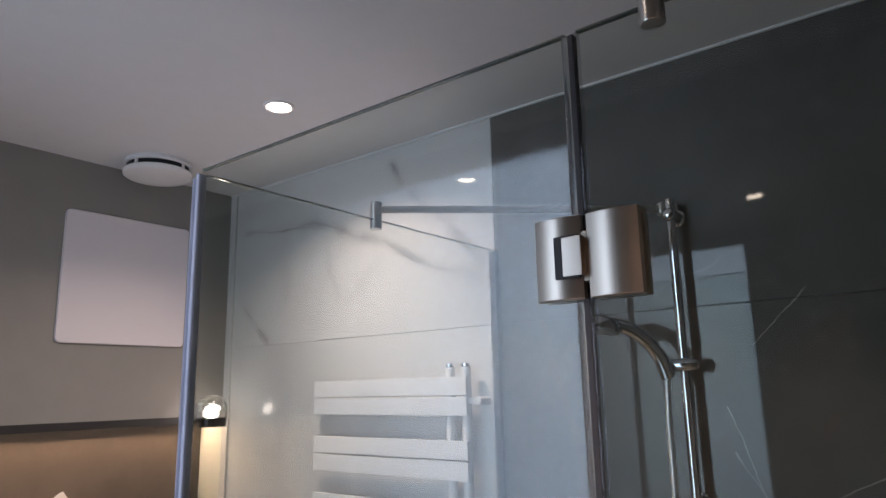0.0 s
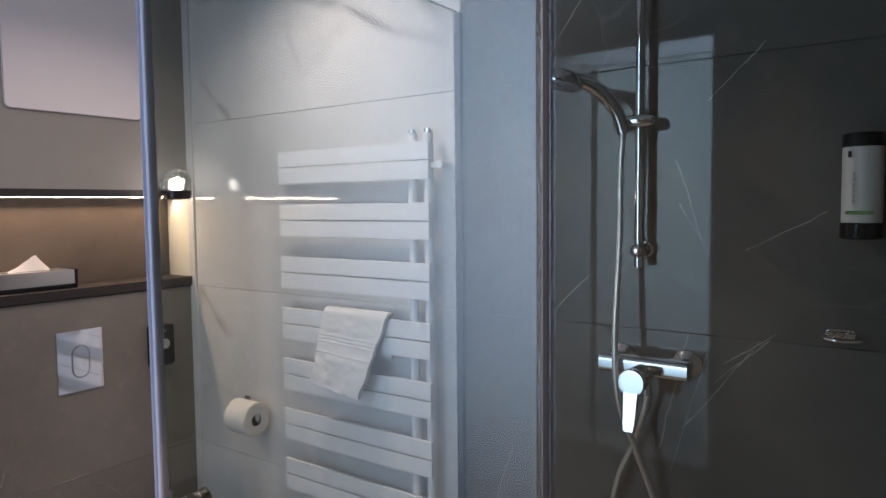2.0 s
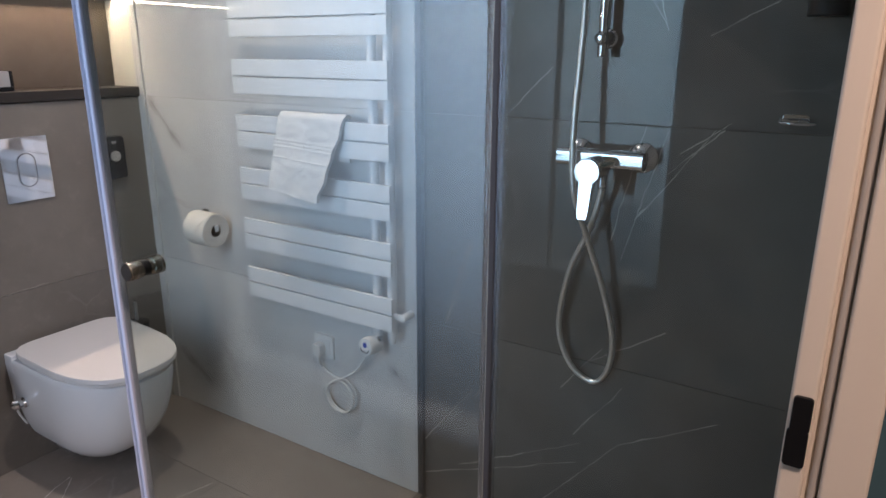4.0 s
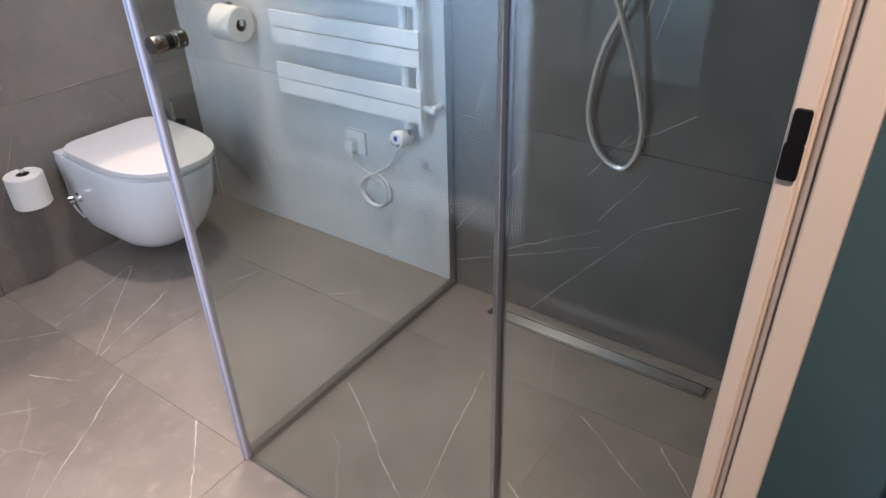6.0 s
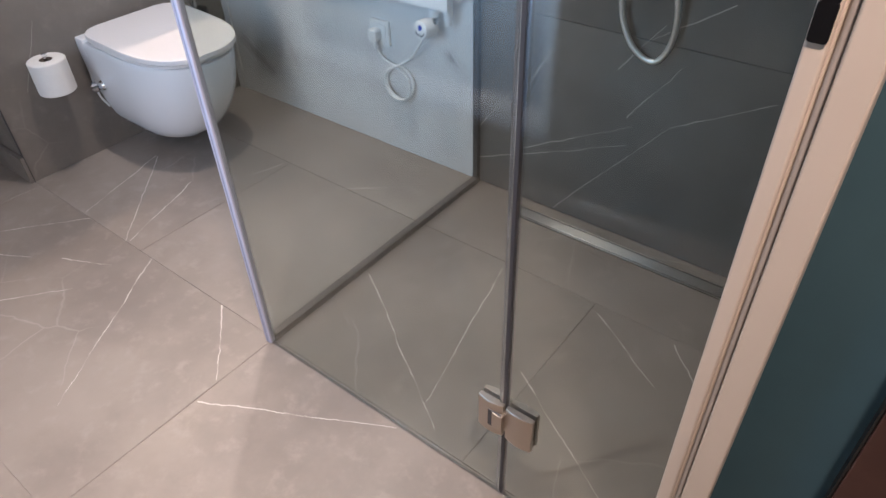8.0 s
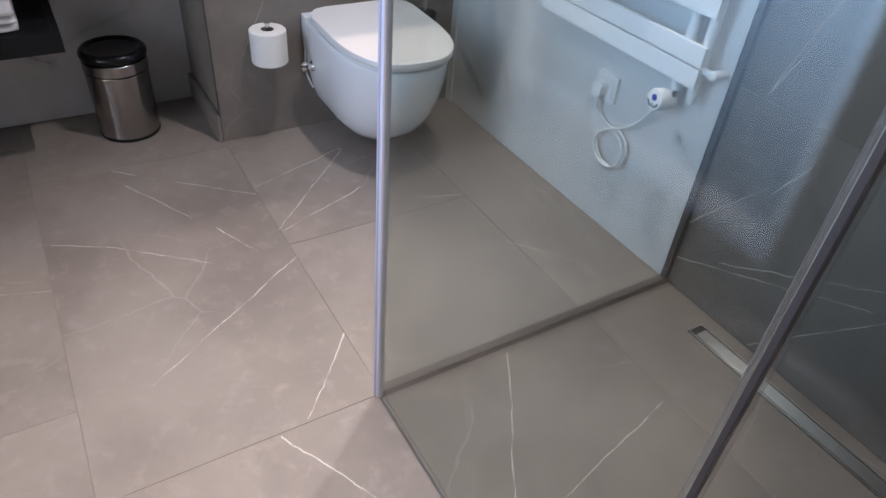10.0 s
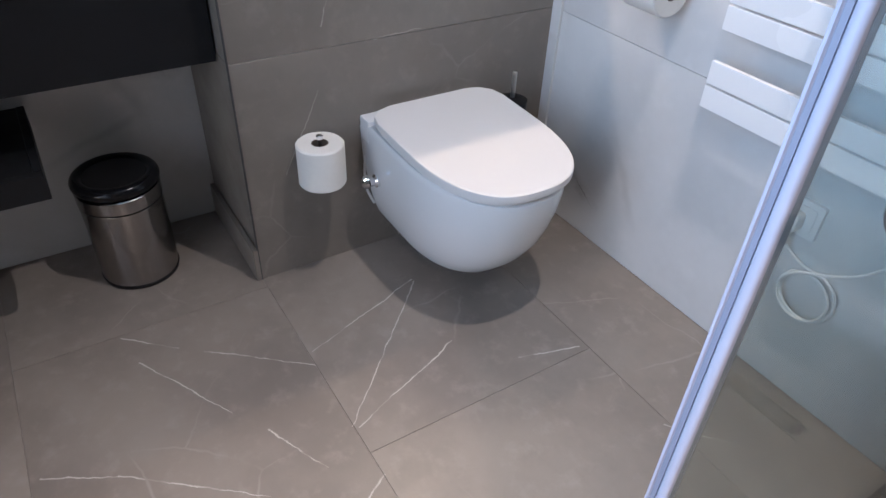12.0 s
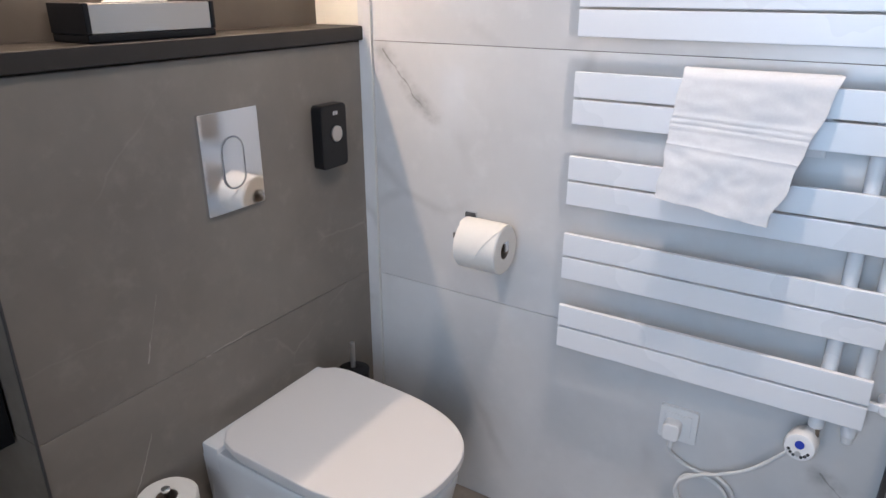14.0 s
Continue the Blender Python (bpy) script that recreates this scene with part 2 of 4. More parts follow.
HOSEM = brushed("steel_hose", (0.86, 0.86, 0.85), 0.42, (1.0, 1.0, 1.0))
GLASSEDGE = plain("polished_glass_edge", (0.10, 0.125, 0.12), 0.2, vary=0.06, bump=0.0)
drain = Mat("brushed_drain_steel", (0.46, 0.43, 0.39), 0.34, 1.0, Anisotropic=0.95)
grain = drain.node("ShaderNodeCombineXYZ", X=0.0, Y=1.0, Z=0.0)
drain.t.links.new(grain.outputs[0], drain.b.inputs["Tangent"])
DRAINM = drain.m
BINM = brushed("brushed_bin_steel", (0.36, 0.345, 0.33), 0.14, (1.0, 1.0, 0.3))
ALU = plain("grey_aluminium", (0.42, 0.42, 0.43), 0.35, 0.9, vary=0.08)
DARKSEAL = plain("dark_rubber_seal", (0.035, 0.035, 0.04), 0.5)
SEALM = plain("lilac_plastic_seal", (0.44, 0.438, 0.52), 0.38, vary=0.04, bump=0.0)
SEALG = plain("blue_grey_seal_groove", (0.24, 0.25, 0.32), 0.35, vary=0.04, bump=0.0)
KNOBM = brushed("ringed_bronze", (0.36, 0.31, 0.25), 0.22, (1.0, 1.0, 1.0))
BRONZE = plain("dark_bronze", (0.11, 0.09, 0.075), 0.35, 0.9, vary=0.1, bump=0.0)
CLEARSEAL = Mat("clear_plastic_seal", (0.70, 0.72, 0.74), 0.12, 0.0, Transmission_Weight=0.92).m
TRIM = plain("pale_trim", (0.62, 0.61, 0.58), 0.35, vary=0.03)
SILICONE = plain("dark_threshold_stone", (0.075, 0.068, 0.06), 0.4)
CREAM = plain("cream_lacquer", (0.58, 0.50, 0.412), 0.40, vary=0.03, scale=12, bump=0.03)
TEAL = plain("teal_wall_paint", (0.040, 0.088, 0.107), 0.7, vary=0.12, scale=20, bump=0.12)
BROWN = plain("dark_brown_wood", (0.075, 0.038, 0.030), 0.45, vary=0.3, scale=20)
CARPET = plain("dark_carpet", (0.05, 0.04, 0.035), 0.95, vary=0.4, scale=200, bump=0.5)
PAPER = plain("toilet_paper", (0.73, 0.70, 0.65), 0.9, vary=0.03, scale=90, bump=0.25)
KRAFT = plain("cardboard_core", (0.16, 0.12, 0.09), 0.9)
TERRY = plain("white_terry_cloth", (0.70, 0.68, 0.67), 0.95, vary=0.05, scale=220, bump=0.6)
CABLE = plain("white_cable_rubber", (0.68, 0.68, 0.67), 0.5, bump=0)
LABELW = plain("white_label", (0.60, 0.59, 0.57), 0.45, vary=0.03)
LABELG = plain("green_print", (0.16, 0.30, 0.10), 0.5)
INK = plain("dark_print", (0.03, 0.03, 0.03), 0.5, bump=0)
BLUE = plain("blue_print", (0.015, 0.04, 0.35), 0.4, bump=0)
GREYP = plain("grey_plastic", (0.40, 0.40, 0.40), 0.3, bump=0)
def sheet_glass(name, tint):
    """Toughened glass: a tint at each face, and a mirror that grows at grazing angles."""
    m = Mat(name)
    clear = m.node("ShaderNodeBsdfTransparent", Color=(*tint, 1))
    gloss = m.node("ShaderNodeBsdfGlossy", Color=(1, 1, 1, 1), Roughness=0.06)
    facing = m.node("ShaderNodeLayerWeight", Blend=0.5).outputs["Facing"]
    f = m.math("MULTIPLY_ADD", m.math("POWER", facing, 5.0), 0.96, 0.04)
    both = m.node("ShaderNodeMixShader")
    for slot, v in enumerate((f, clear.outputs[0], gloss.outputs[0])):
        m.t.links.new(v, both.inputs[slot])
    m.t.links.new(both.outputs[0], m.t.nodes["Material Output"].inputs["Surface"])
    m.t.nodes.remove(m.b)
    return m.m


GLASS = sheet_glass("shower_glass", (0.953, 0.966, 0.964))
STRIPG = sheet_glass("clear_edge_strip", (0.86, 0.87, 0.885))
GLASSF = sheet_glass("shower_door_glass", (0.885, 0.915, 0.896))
rip = Mat("rippled_glass", (1, 1, 1), 0.0, 0.0, Transmission_Weight=1.0, IOR=1.45)
rip.bump(rip.noise(rip.place(), 55.0, 2), 0.9, 0.012)
RIPPLE = rip.m
CLEAR = Mat("clear_glass", (1, 1, 1), 0.0, 0.0, Transmission_Weight=1.0, IOR=1.45).m


def glow(name, colour, strength):
    m = Mat(name, (0.9, 0.9, 0.9), 0.5)
    m.set("Emission Color", (*colour, 1))
    m.set("Emission Strength", strength)
    return m.m


LENS = glow("lit_lamp_lens", (1.0, 0.88, 0.76), 45.0)
HALLENS = glow("lit_hall_lens", (1.0, 0.84, 0.70), 14.0)
LEDG = glow("lit_led", (1.0, 0.86, 0.70), 9.0)
BULB = glow("lit_bulb", (1.0, 0.94, 0.88), 20.0)


# ---- mesh helpers ----
def part(name, bm, material, parent=None, label="", smooth=False):
    """Links a bmesh as one mesh object, under parent where one is given."""
    me = bpy.data.meshes.new(name)
    bmesh.ops.recalc_face_normals(bm, faces=bm.faces)
    bm.to_mesh(me)
    bm.free()
    me.materials.append(material)
    if smooth:
        for f in me.polygons:
            f.use_smooth = True
        me.set_sharp_from_angle(angle=radians(38))
    ob = new(name, me)
    if smooth:
        soft = ob.modifiers.new("even_shading", "WEIGHTED_NORMAL")
        soft.keep_sharp = True
    if parent is not None:
        ob.parent = parent
    if label:
        tagged(ob, label)
    return ob


def thing(name, label, category, x=0, y=0, z=0, group="", kind=""):
    """An Empty at the base of a thing; its parts are given in the world and moved under it."""
    ob = new(name)
    ob.location = (x, y, z)
    tagged(ob, label, category, group, kind)
    return ob


def under(parent, *obs):
    """Hangs parts that were modelled in world places under a thing."""
    for o in obs:
        o.parent = parent
        o.matrix_parent_inverse = Matrix.Translation(-Vector(parent.location))


def piece(name, bm, material, parent, label="", smooth=True):
    ob = part(name, bm, material, None, label, smooth)
    if parent.type == "EMPTY":
        under(parent, ob)
    else:
        ob.parent = parent
        ob.matrix_parent_inverse = Matrix.Identity(4)
    return ob


def box(x0, x1, y0, y1, z0, z1, bevel=0.0, seg=2, bm=None):
    own = bm or bmesh.new()
    r = bmesh.ops.create_cube(own, size=1)
    bmesh.ops.scale(own, vec=(x1 - x0, y1 - y0, z1 - z0), verts=r["verts"])
    bmesh.ops.translate(own, vec=((x0 + x1) / 2, (y0 + y1) / 2, (z0 + z1) / 2), verts=r["verts"])
    if bevel:
        es = list({e for v in r["verts"] for e in v.link_edges})
        bmesh.ops.bevel(own, geom=es, offset=bevel, segments=seg, profile=0.5, affect="EDGES")
    return own


def loft(rings, bm=None, caps=True, closed=True):
    """Skins rings of equal point counts."""
    own = bm or bmesh.new()
    vs = [[own.verts.new(p) for p in r] for r in rings]
    n = len(vs[0])
    for a, b in zip(vs, vs[1:]):
        for i in range(n if closed else n - 1):
            j = (i + 1) % n
            own.faces.new((a[i], a[j], b[j], b[i]))
    if caps:
        own.faces.new(vs[0][::-1])
        own.faces.new(vs[-1])
    return own


def frame_of(d):
    d = Vector(d).normalized()
    u = d.cross(Vector((0, 0, 1)))
    if u.length < 1e-3:
        u = Vector((1, 0, 0))
    u.normalize()
    return u, d.cross(u)


def turned(p, axis, prof, n=24, bm=None):
    """A lathe: prof is (distance along the axis, radius) from p."""
    a = Vector(axis).normalized()
    u, v = frame_of(a)
    rings = [[Vector(p) + a * h + (u * math.cos(2 * math.pi * i / n) + v * math.sin(2 * math.pi * i / n)) * max(r, 1e-4)
              for i in range(n)] for h, r in prof]
    return loft(rings, bm)


def rod(p, q, r, n=16, bm=None, end=0.0):
    L = (Vector(q) - Vector(p)).length
    e = end or min(r * 0.25, L * 0.2)
    return turned(p, Vector(q) - Vector(p), [(0, r - e), (e, r), (L - e, r), (L, r - e)], n, bm)


def tube(points, r, n=10, bm=None):
    """A round tube along a smooth line through the points."""
    ps = [Vector(p) for p in points]
    fine = []
    for i in range(len(ps) - 1):
        a, b, c, d = ps[max(i - 1, 0)], ps[i], ps[i + 1], ps[min(i + 2, len(ps) - 1)]
        for k in range(8):
            t = k / 8
            fine.append(0.5 * ((2 * b) + (c - a) * t + (2 * a - 5 * b + 4 * c - d) * t * t + (3 * b - a - 3 * c + d) * t ** 3))
    fine.append(ps[-1])
    rings = []
    d0 = (fine[1] - fine[0]).normalized()
    u, _ = frame_of(d0)
    for i, p in enumerate(fine):
        d = (fine[min(i + 1, len(fine) - 1)] - fine[max(i - 1, 0)]).normalized()
        u = (u - d * u.dot(d)).normalized()
        v = d.cross(u)
        rings.append([p + (u * math.cos(2 * math.pi * k / n) + v * math.sin(2 * math.pi * k / n)) * r for k in range(n)])
    return loft(rings, bm)


def outline(w, h, r, n=5):
    """Points of a rounded rectangle w by h about the origin."""
    pts = []
    for cx, cy, a0 in ((w / 2 - r, h / 2 - r, 0), (-w / 2 + r, h / 2 - r, 90), (-w / 2 + r, -h / 2 + r, 180), (w / 2 - r, -h / 2 + r, 270)):
        for k in range(n + 1):
            a = radians(a0 + 90 * k / n)
            pts.append((cx + r * math.cos(a), cy + r * math.sin(a)))
    return pts


def plate(c, axis, w, h, depth, r, edge=0.002, bulge=0.0, bm=None):
    """A rounded plate: axis 'x' faces +x (w along y), 'y' faces -y (w along x), 'z' faces up; c is the middle of its back."""
    def at(a, b, d):
        if axis == "x":
            return (c[0] + d, c[1] + a, c[2] + b)
        if axis == "y":
            return (c[0] + a, c[1] - d, c[2] + b)
        return (c[0] + a, c[1] + b, c[2] + d)
    rings = [[at(a, b, d) for a, b in outline(w - 2 * i, h - 2 * i, max(r - i, 0.0006))] for d, i in
             ((0, 0), (depth - edge, 0), (depth - edge * 0.3, edge * 0.3), (depth, edge))]
    if bulge:
        rings.append([at(a, b, depth + bulge) for a, b in outline((w - 2 * edge) * 0.6, (h - 2 * edge) * 0.6, max(r, 0.001) * 0.6)])
    return loft(rings, bm)

# ---- the room: the shell ----
W, G, CEIL = 1.70, -2.225, 2.40      # north wall, toilet wall, ceiling
EAST, SOUTH, BACK = 0.026, -0.25, -2.60
NICHE = -2.362


def setting(name, bm, material, label, category):
    ob = part(name, bm, material, None, label)
    tagged(ob, category=category, kind="structure")
    return ob


floor = setting("floor", box(BACK - 0.12, 0.115, SOUTH - 0.12, W + 0.12, -0.12, -0.0018), GROUT, "grey stone-look porcelain tile floor with white veins", "floor")
hall_floor = setting("floor_hall", box(0.115, 1.7, -1.3, 1.1, -0.12, -0.002), CARPET, "dark brown hall floor outside the bathroom", "floor")
ceiling = setting("ceiling", box(BACK - 0.12, 1.7, -1.3, W + 0.12, CEIL, CEIL + 0.1), PAINT, "matt white painted plaster ceiling", "ceiling")
wall_north = setting("wall_north", box(BACK - 0.12, 0.115, W + 0.008, W + 0.12, 0, CEIL), GROUT, "bathroom wall of white marble and dark stone tiles", "wall")
wall_west = setting("wall_west", box(BACK - 0.12, BACK - 0.008, SOUTH, 0.80, 0, CEIL), GROUTW, "white marble tiled wall behind the vanity", "wall")
bm = box(BACK - 0.12, G - 0.008, 0.808, W + 0.008, 0, 1.196)
box(BACK - 0.12, NICHE, 0.808, W + 0.008, 1.196, 1.56, bm=bm)
wall_toilet = setting("wall_toilet", bm, GROUT, "grey stone tiled cistern wall with a lit niche", "wall")
upper = setting("wall_upper", box(BACK - 0.12, G, 0.80, W + 0.008, 1.555, CEIL), UPPER, "taupe painted wall above the lit niche", "wall")
bm = box(BACK - 0.12, WIN[0], SOUTH - 0.12, SOUTH, 0, CEIL)
box(WIN[1], 0.115, SOUTH - 0.12, SOUTH, 0, CEIL, bm=bm)
box(WIN[0], WIN[1], SOUTH - 0.12, SOUTH, 0, WIN[2], bm=bm)
box(WIN[0], WIN[1], SOUTH - 0.12, SOUTH, WIN[3], CEIL, bm=bm)
setting("wall_south", bm, UPPER, "taupe painted wall with the bathroom window", "wall")
bm = box(EAST, 0.072, 0.712, W + 0.008, 0, CEIL)
box(EAST, 0.072, SOUTH, -0.16, 0, CEIL, bm=bm)
box(EAST, 0.072, -0.16, 0.71, 2.09, CEIL, bm=bm)
setting("wall_east", bm, UPPER, "thin partition wall with the bathroom doorway", "wall")
setting("wall_hall_north", box(0.0725, 1.7, 0.74, 0.86, 0, CEIL), TEAL, "dark teal painted hall wall beside the bathroom door", "wall")
setting("wall_hall_east", box(1.58, 1.7, -1.18, 0.74, 0, CEIL), TEAL, "dark teal painted hall wall", "wall")
setting("wall_hall_south", box(0.072, 1.7, -1.3, -1.18, 0, CEIL), TEAL, "dark teal painted hall end wall", "wall")
setting("wall_hall_west", box(-0.04, 0.072, -1.18, SOUTH - 0.12, 0, CEIL), TEAL, "dark teal painted hall side wall", "wall")

# the window that daylight comes through
window = thing("window_1", "white framed bathroom window with clear pane", "window", (WIN[0] + WIN[1]) / 2, SOUTH - 0.06, WIN[2], kind="structure")
bm = bmesh.new()
for a in ((WIN[0], WIN[0] + 0.05, WIN[2], WIN[3]), (WIN[1] - 0.05, WIN[1], WIN[2], WIN[3]), (WIN[0] + 0.05, WIN[1] - 0.05, WIN[2], WIN[2] + 0.05), (WIN[0] + 0.05, WIN[1] - 0.05, WIN[3] - 0.05, WIN[3])):
    box(a[0], a[1], SOUTH - 0.09, SOUTH - 0.03, a[2], a[3], 0.004, bm=bm)
piece("window_frame", bm, WPLAST, window)
pane = piece("pane", box(WIN[0] + 0.05, WIN[1] - 0.05, SOUTH - 0.066, SOUTH - 0.06, WIN[2] + 0.05, WIN[3] - 0.05), CLEAR, window)
pane.visible_shadow = False

# the doorway
door = thing("door_1", "cream lacquered door frame with a dark strike plate", "door frame", 0.06, 0.69, 0, kind="structure")
bm = box(0.0195, 0.0365, 0.680, 0.712, 0, 2.085, 0.003, 3)
box(0.0365, 0.0470, 0.6875, 0.712, 0, 2.085, bm=bm)
box(0.0470, 0.0765, 0.679, 0.712, 0, 2.085, 0.003, 3, bm=bm)
piece("jamb", bm, CREAM, door)
bm = box(0.008, 0.039, -0.165, -0.132, 0, 2.085, 0.003)
box(0.039, 0.077, -0.165, -0.124, 0, 2.085, 0.004, bm=bm)
piece("jamb", bm, CREAM, door)
piece("head", box(0.008, 0.077, -0.132, 0.680, 2.05, 2.085, 0.003), CREAM, door)
piece("groove_seal", rod((0.0430, 0.6872, 0.0), (0.0430, 0.6872, 2.05), 0.0034, 10), plain("brown_grey_seal", (0.36, 0.315, 0.27), 0.6), door, "brown-grey rubber door seal")
strike = piece("strike_plate", plate((0.0285, 0.6802, 1.106), "y", 0.0130, 0.028, 0.003, 0.003, 0.001), BLACKP, door, "black strike plate with a latch notch")
piece("strike_plate", plate((0.0278, 0.6804, 1.0785), "y", 0.0146, 0.030, 0.003, 0.003, 0.001), BLACKP, door, "black strike plate, lower half")
setting("threshold", box(EAST, 0.118, -0.13, 0.679, -0.02, 0.002, 0.001), SILICONE, "dark threshold strip in the doorway", "threshold")

architrave = thing("hall_wardrobe", "dark brown wooden wardrobe front against the teal wall", "wardrobe", 0.5, 0.73, 0)
piece("board", box(0.186, 0.80, 0.716, 0.7395, 0.0, 2.1, 0.003), BROWN, architrave)
piece("edge_strip", box(0.183, 0.1855, 0.718, 0.7395, 0.0, 2.1), BLACKM, architrave)

# ceiling fittings
for dx, dy in DOWN:
    d = thing("downlight", "round recessed ceiling downlight, lit", "ceiling light", dx, dy, CEIL, "ceiling downlights")
    piece("rim", turned((dx, dy, CEIL), (0, 0, -1), [(0.0, 0.042), (0.004, 0.041), (0.006, 0.036), (0.002, 0.031)], 32), WPLAST, d)
    piece("lens", turned((dx, dy, CEIL - 0.0005), (0, 0, -1), [(0.0, 0.030), (0.0025, 0.030)], 32), LENS, d, "glowing white lens")
d = thing("hall_downlight", "round hall ceiling light, lit", "ceiling light", 0.42, 0.1, CEIL)
piece("rim", turned((0.42, 0.1, CEIL), (0, 0, -1), [(0, 0.1), (0.012, 0.098), (0.014, 0.085), (0.004, 0.084)], 32), WPLAST, d)
piece("lens", turned((0.42, 0.1, CEIL - 0.001), (0, 0, -1), [(0, 0.083), (0.004, 0.083)], 32), HALLENS, d)

SX, SY = -2.065, 1.295
vent = thing("ceiling_vent", "round white disc air valve with a dark slot", "vent", SX, SY, CEIL)
piece("collar", turned((SX, SY, CEIL), (0, 0, -1), [(0, 0.104), (0.012, 0.108), (0.016, 0.104)], 40), WPLAST, vent)
piece("slot", turned((SX, SY, CEIL - 0.016), (0, 0, -1), [(0, 0.098), (0.016, 0.098)], 40), BLACKP, vent, "dark gap between the discs")
piece("disc", turned((SX, SY, CEIL - 0.032), (0, 0, -1), [(0, 0.104), (0.004, 0.108), (0.016, 0.107), (0.021, 0.100), (0.023, 0.06)], 40), WPLAST, vent)
for k in range(4):
    a = radians(20 + 90 * k)
    piece("spacer", box(SX + 0.1 * math.cos(a) - 0.004, SX + 0.1 * math.cos(a) + 0.004, SY + 0.1 * math.sin(a) - 0.004, SY + 0.1 * math.sin(a) + 0.004, CEIL - 0.033, CEIL - 0.015), WPLAST, vent)

# niche: shelf, header, led strip
shelf = tagged(part("niche_shelf", box(NICHE, G + 0.012, 0.80, W - 0.002, 1.200, 1.232, 0.003), SHELFM, None, "", True), "dark stone shelf over the concealed cistern", "shelf")
niche = setting("niche_lining", box(NICHE, NICHE + 0.004, 0.82, W - 0.002, 1.233, 1.526), NICHEM, "brown-grey stone lining at the back of the niche", "niche back")
niche_end = setting("niche_end", box(NICHE + 0.004, G, W - 0.004, W + 0.002, 1.233, 1.526), plain("cream_niche_paint", (0.70, 0.66, 0.56), 0.6, vary=0.04), "pale painted end of the niche", "niche end")
bm = box(NICHE, G - 0.010, 0.80, W - 0.004, 1.5345, 1.5555, 0.001)
box(G - 0.010, G + 0.004, 0.80, W - 0.004, 1.5305, 1.5555, 0.001, bm=bm)
head = tagged(part("niche_header", bm, BLACKM), "black metal header along the top of the niche", "profile")
led = thing("led_strip", "warm white dotted led strip under the niche header, lit", "led strip", -2.31, 1.25, 1.530)
piece("tape", box(-2.317, -2.307, 0.82, W - 0.01, 1.5322, 1.5343), WPLAST, led)
y = 0.826
while y < W - 0.015:
    piece("led", box(-2.3155, -2.3085, y, y + 0.006, 1.5298, 1.5321), LEDG, led, smooth=False)
    y += 0.0125

# trims
tr = setting("trim_corner", box(G, G + 0.034, W - 0.005, W + 0.004, 0, CEIL), WHITET, "pale corner strip beside the toilet wall", "trim")
setting("trim_line", box(G + 0.034, G + 0.0365, W - 0.0055, W + 0.004, 0, CEIL), TRIM, "thin metal edge strip in the corner", "trim")
setting("trim_pillar", box(G - 0.003, G + 0.0012, 0.797, 0.801, 0.0, 1.2), EDGEM, "thin grey metal edge of the tiled pillar", "trim")
setting("trim_ceiling", box(BACK, EAST, W - 0.007, W - 0.001, CEIL - 0.006, CEIL), WPLAST, "white silicone joint at the ceiling", "trim")
setting("baseboard", box(BACK, G + 0.002, 0.786, 0.799, 0, 0.098, 0.002), GREYT, "grey tile skirting along the pillar side", "baseboard")

# ---- shower enclosure ----
GX, GY = -0.99, 0.790
enc = thing("shower_enclosure", "frameless clear glass corner shower with a hinged door", "shower", -0.5, 1.2, 0)


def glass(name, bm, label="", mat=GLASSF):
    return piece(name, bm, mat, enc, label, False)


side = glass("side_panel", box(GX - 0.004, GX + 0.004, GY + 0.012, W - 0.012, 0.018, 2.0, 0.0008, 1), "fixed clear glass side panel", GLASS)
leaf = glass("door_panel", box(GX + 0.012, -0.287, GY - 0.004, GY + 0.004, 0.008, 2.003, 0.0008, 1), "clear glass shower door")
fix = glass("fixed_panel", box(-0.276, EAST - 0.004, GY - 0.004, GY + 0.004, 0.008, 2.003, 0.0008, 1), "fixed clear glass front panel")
piece("polished_edge", box(GX - 0.0036, GX + 0.0036, GY + 0.013, W - 0.018, 2.0004, 2.0024), GLASSEDGE, enc, "dark polished glass edge", False)
piece("polished_edge", box(GX + 0.014, -0.2895, GY - 0.0036, GY + 0.0036, 2.0034, 2.0054), GLASSEDGE, enc, "", False)
piece("polished_edge", box(-0.2755, EAST - 0.011, GY - 0.0036, GY + 0.0036, 2.0034, 2.0054), GLASSEDGE, enc, "", False)
piece("wall_profile", box(GX - 0.009, GX + 0.009, W - 0.018, W - 0.001, 0.0, 2.0, 0.001), EDGEM, enc, "slim dark metal wall channel")
piece("wall_profile", box(EAST - 0.010, EAST - 0.001, GY - 0.008, GY + 0.008, 0.0, 2.0, 0.001), EDGEM, enc)
piece("threshold_strip", box(GX - 0.011, GX + 0.011, GY + 0.006, W - 0.004, -0.002, 0.019, 0.001), SILICONE, enc, "dark stone strip under the side glass")
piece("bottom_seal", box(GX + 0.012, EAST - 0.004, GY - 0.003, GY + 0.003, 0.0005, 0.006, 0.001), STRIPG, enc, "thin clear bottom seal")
piece("magnetic_seal", box(GX - 0.0060, GX - 0.0012, GY - 0.009, GY + 0.012, 0.004, 1.993, 0.0035, 3), SEALM, enc, "lilac plastic magnetic door seal")
piece("magnetic_seal", box(GX + 0.0028, GX + 0.0118, GY - 0.009, GY + 0.008, 0.004, 1.999, 0.0035, 3), SEALM, enc)
piece("seal_groove", box(GX - 0.0012, GX + 0.0028, GY - 0.0080, GY + 0.006, 0.004, 1.992), SEALG, enc)
piece("hinge_seal", rod((-0.2885, GY - 0.003, 0.01), (-0.2885, GY - 0.003, 2.002), 0.0042, 10), CLEARSEAL, enc, "clear plastic hinge side seal")
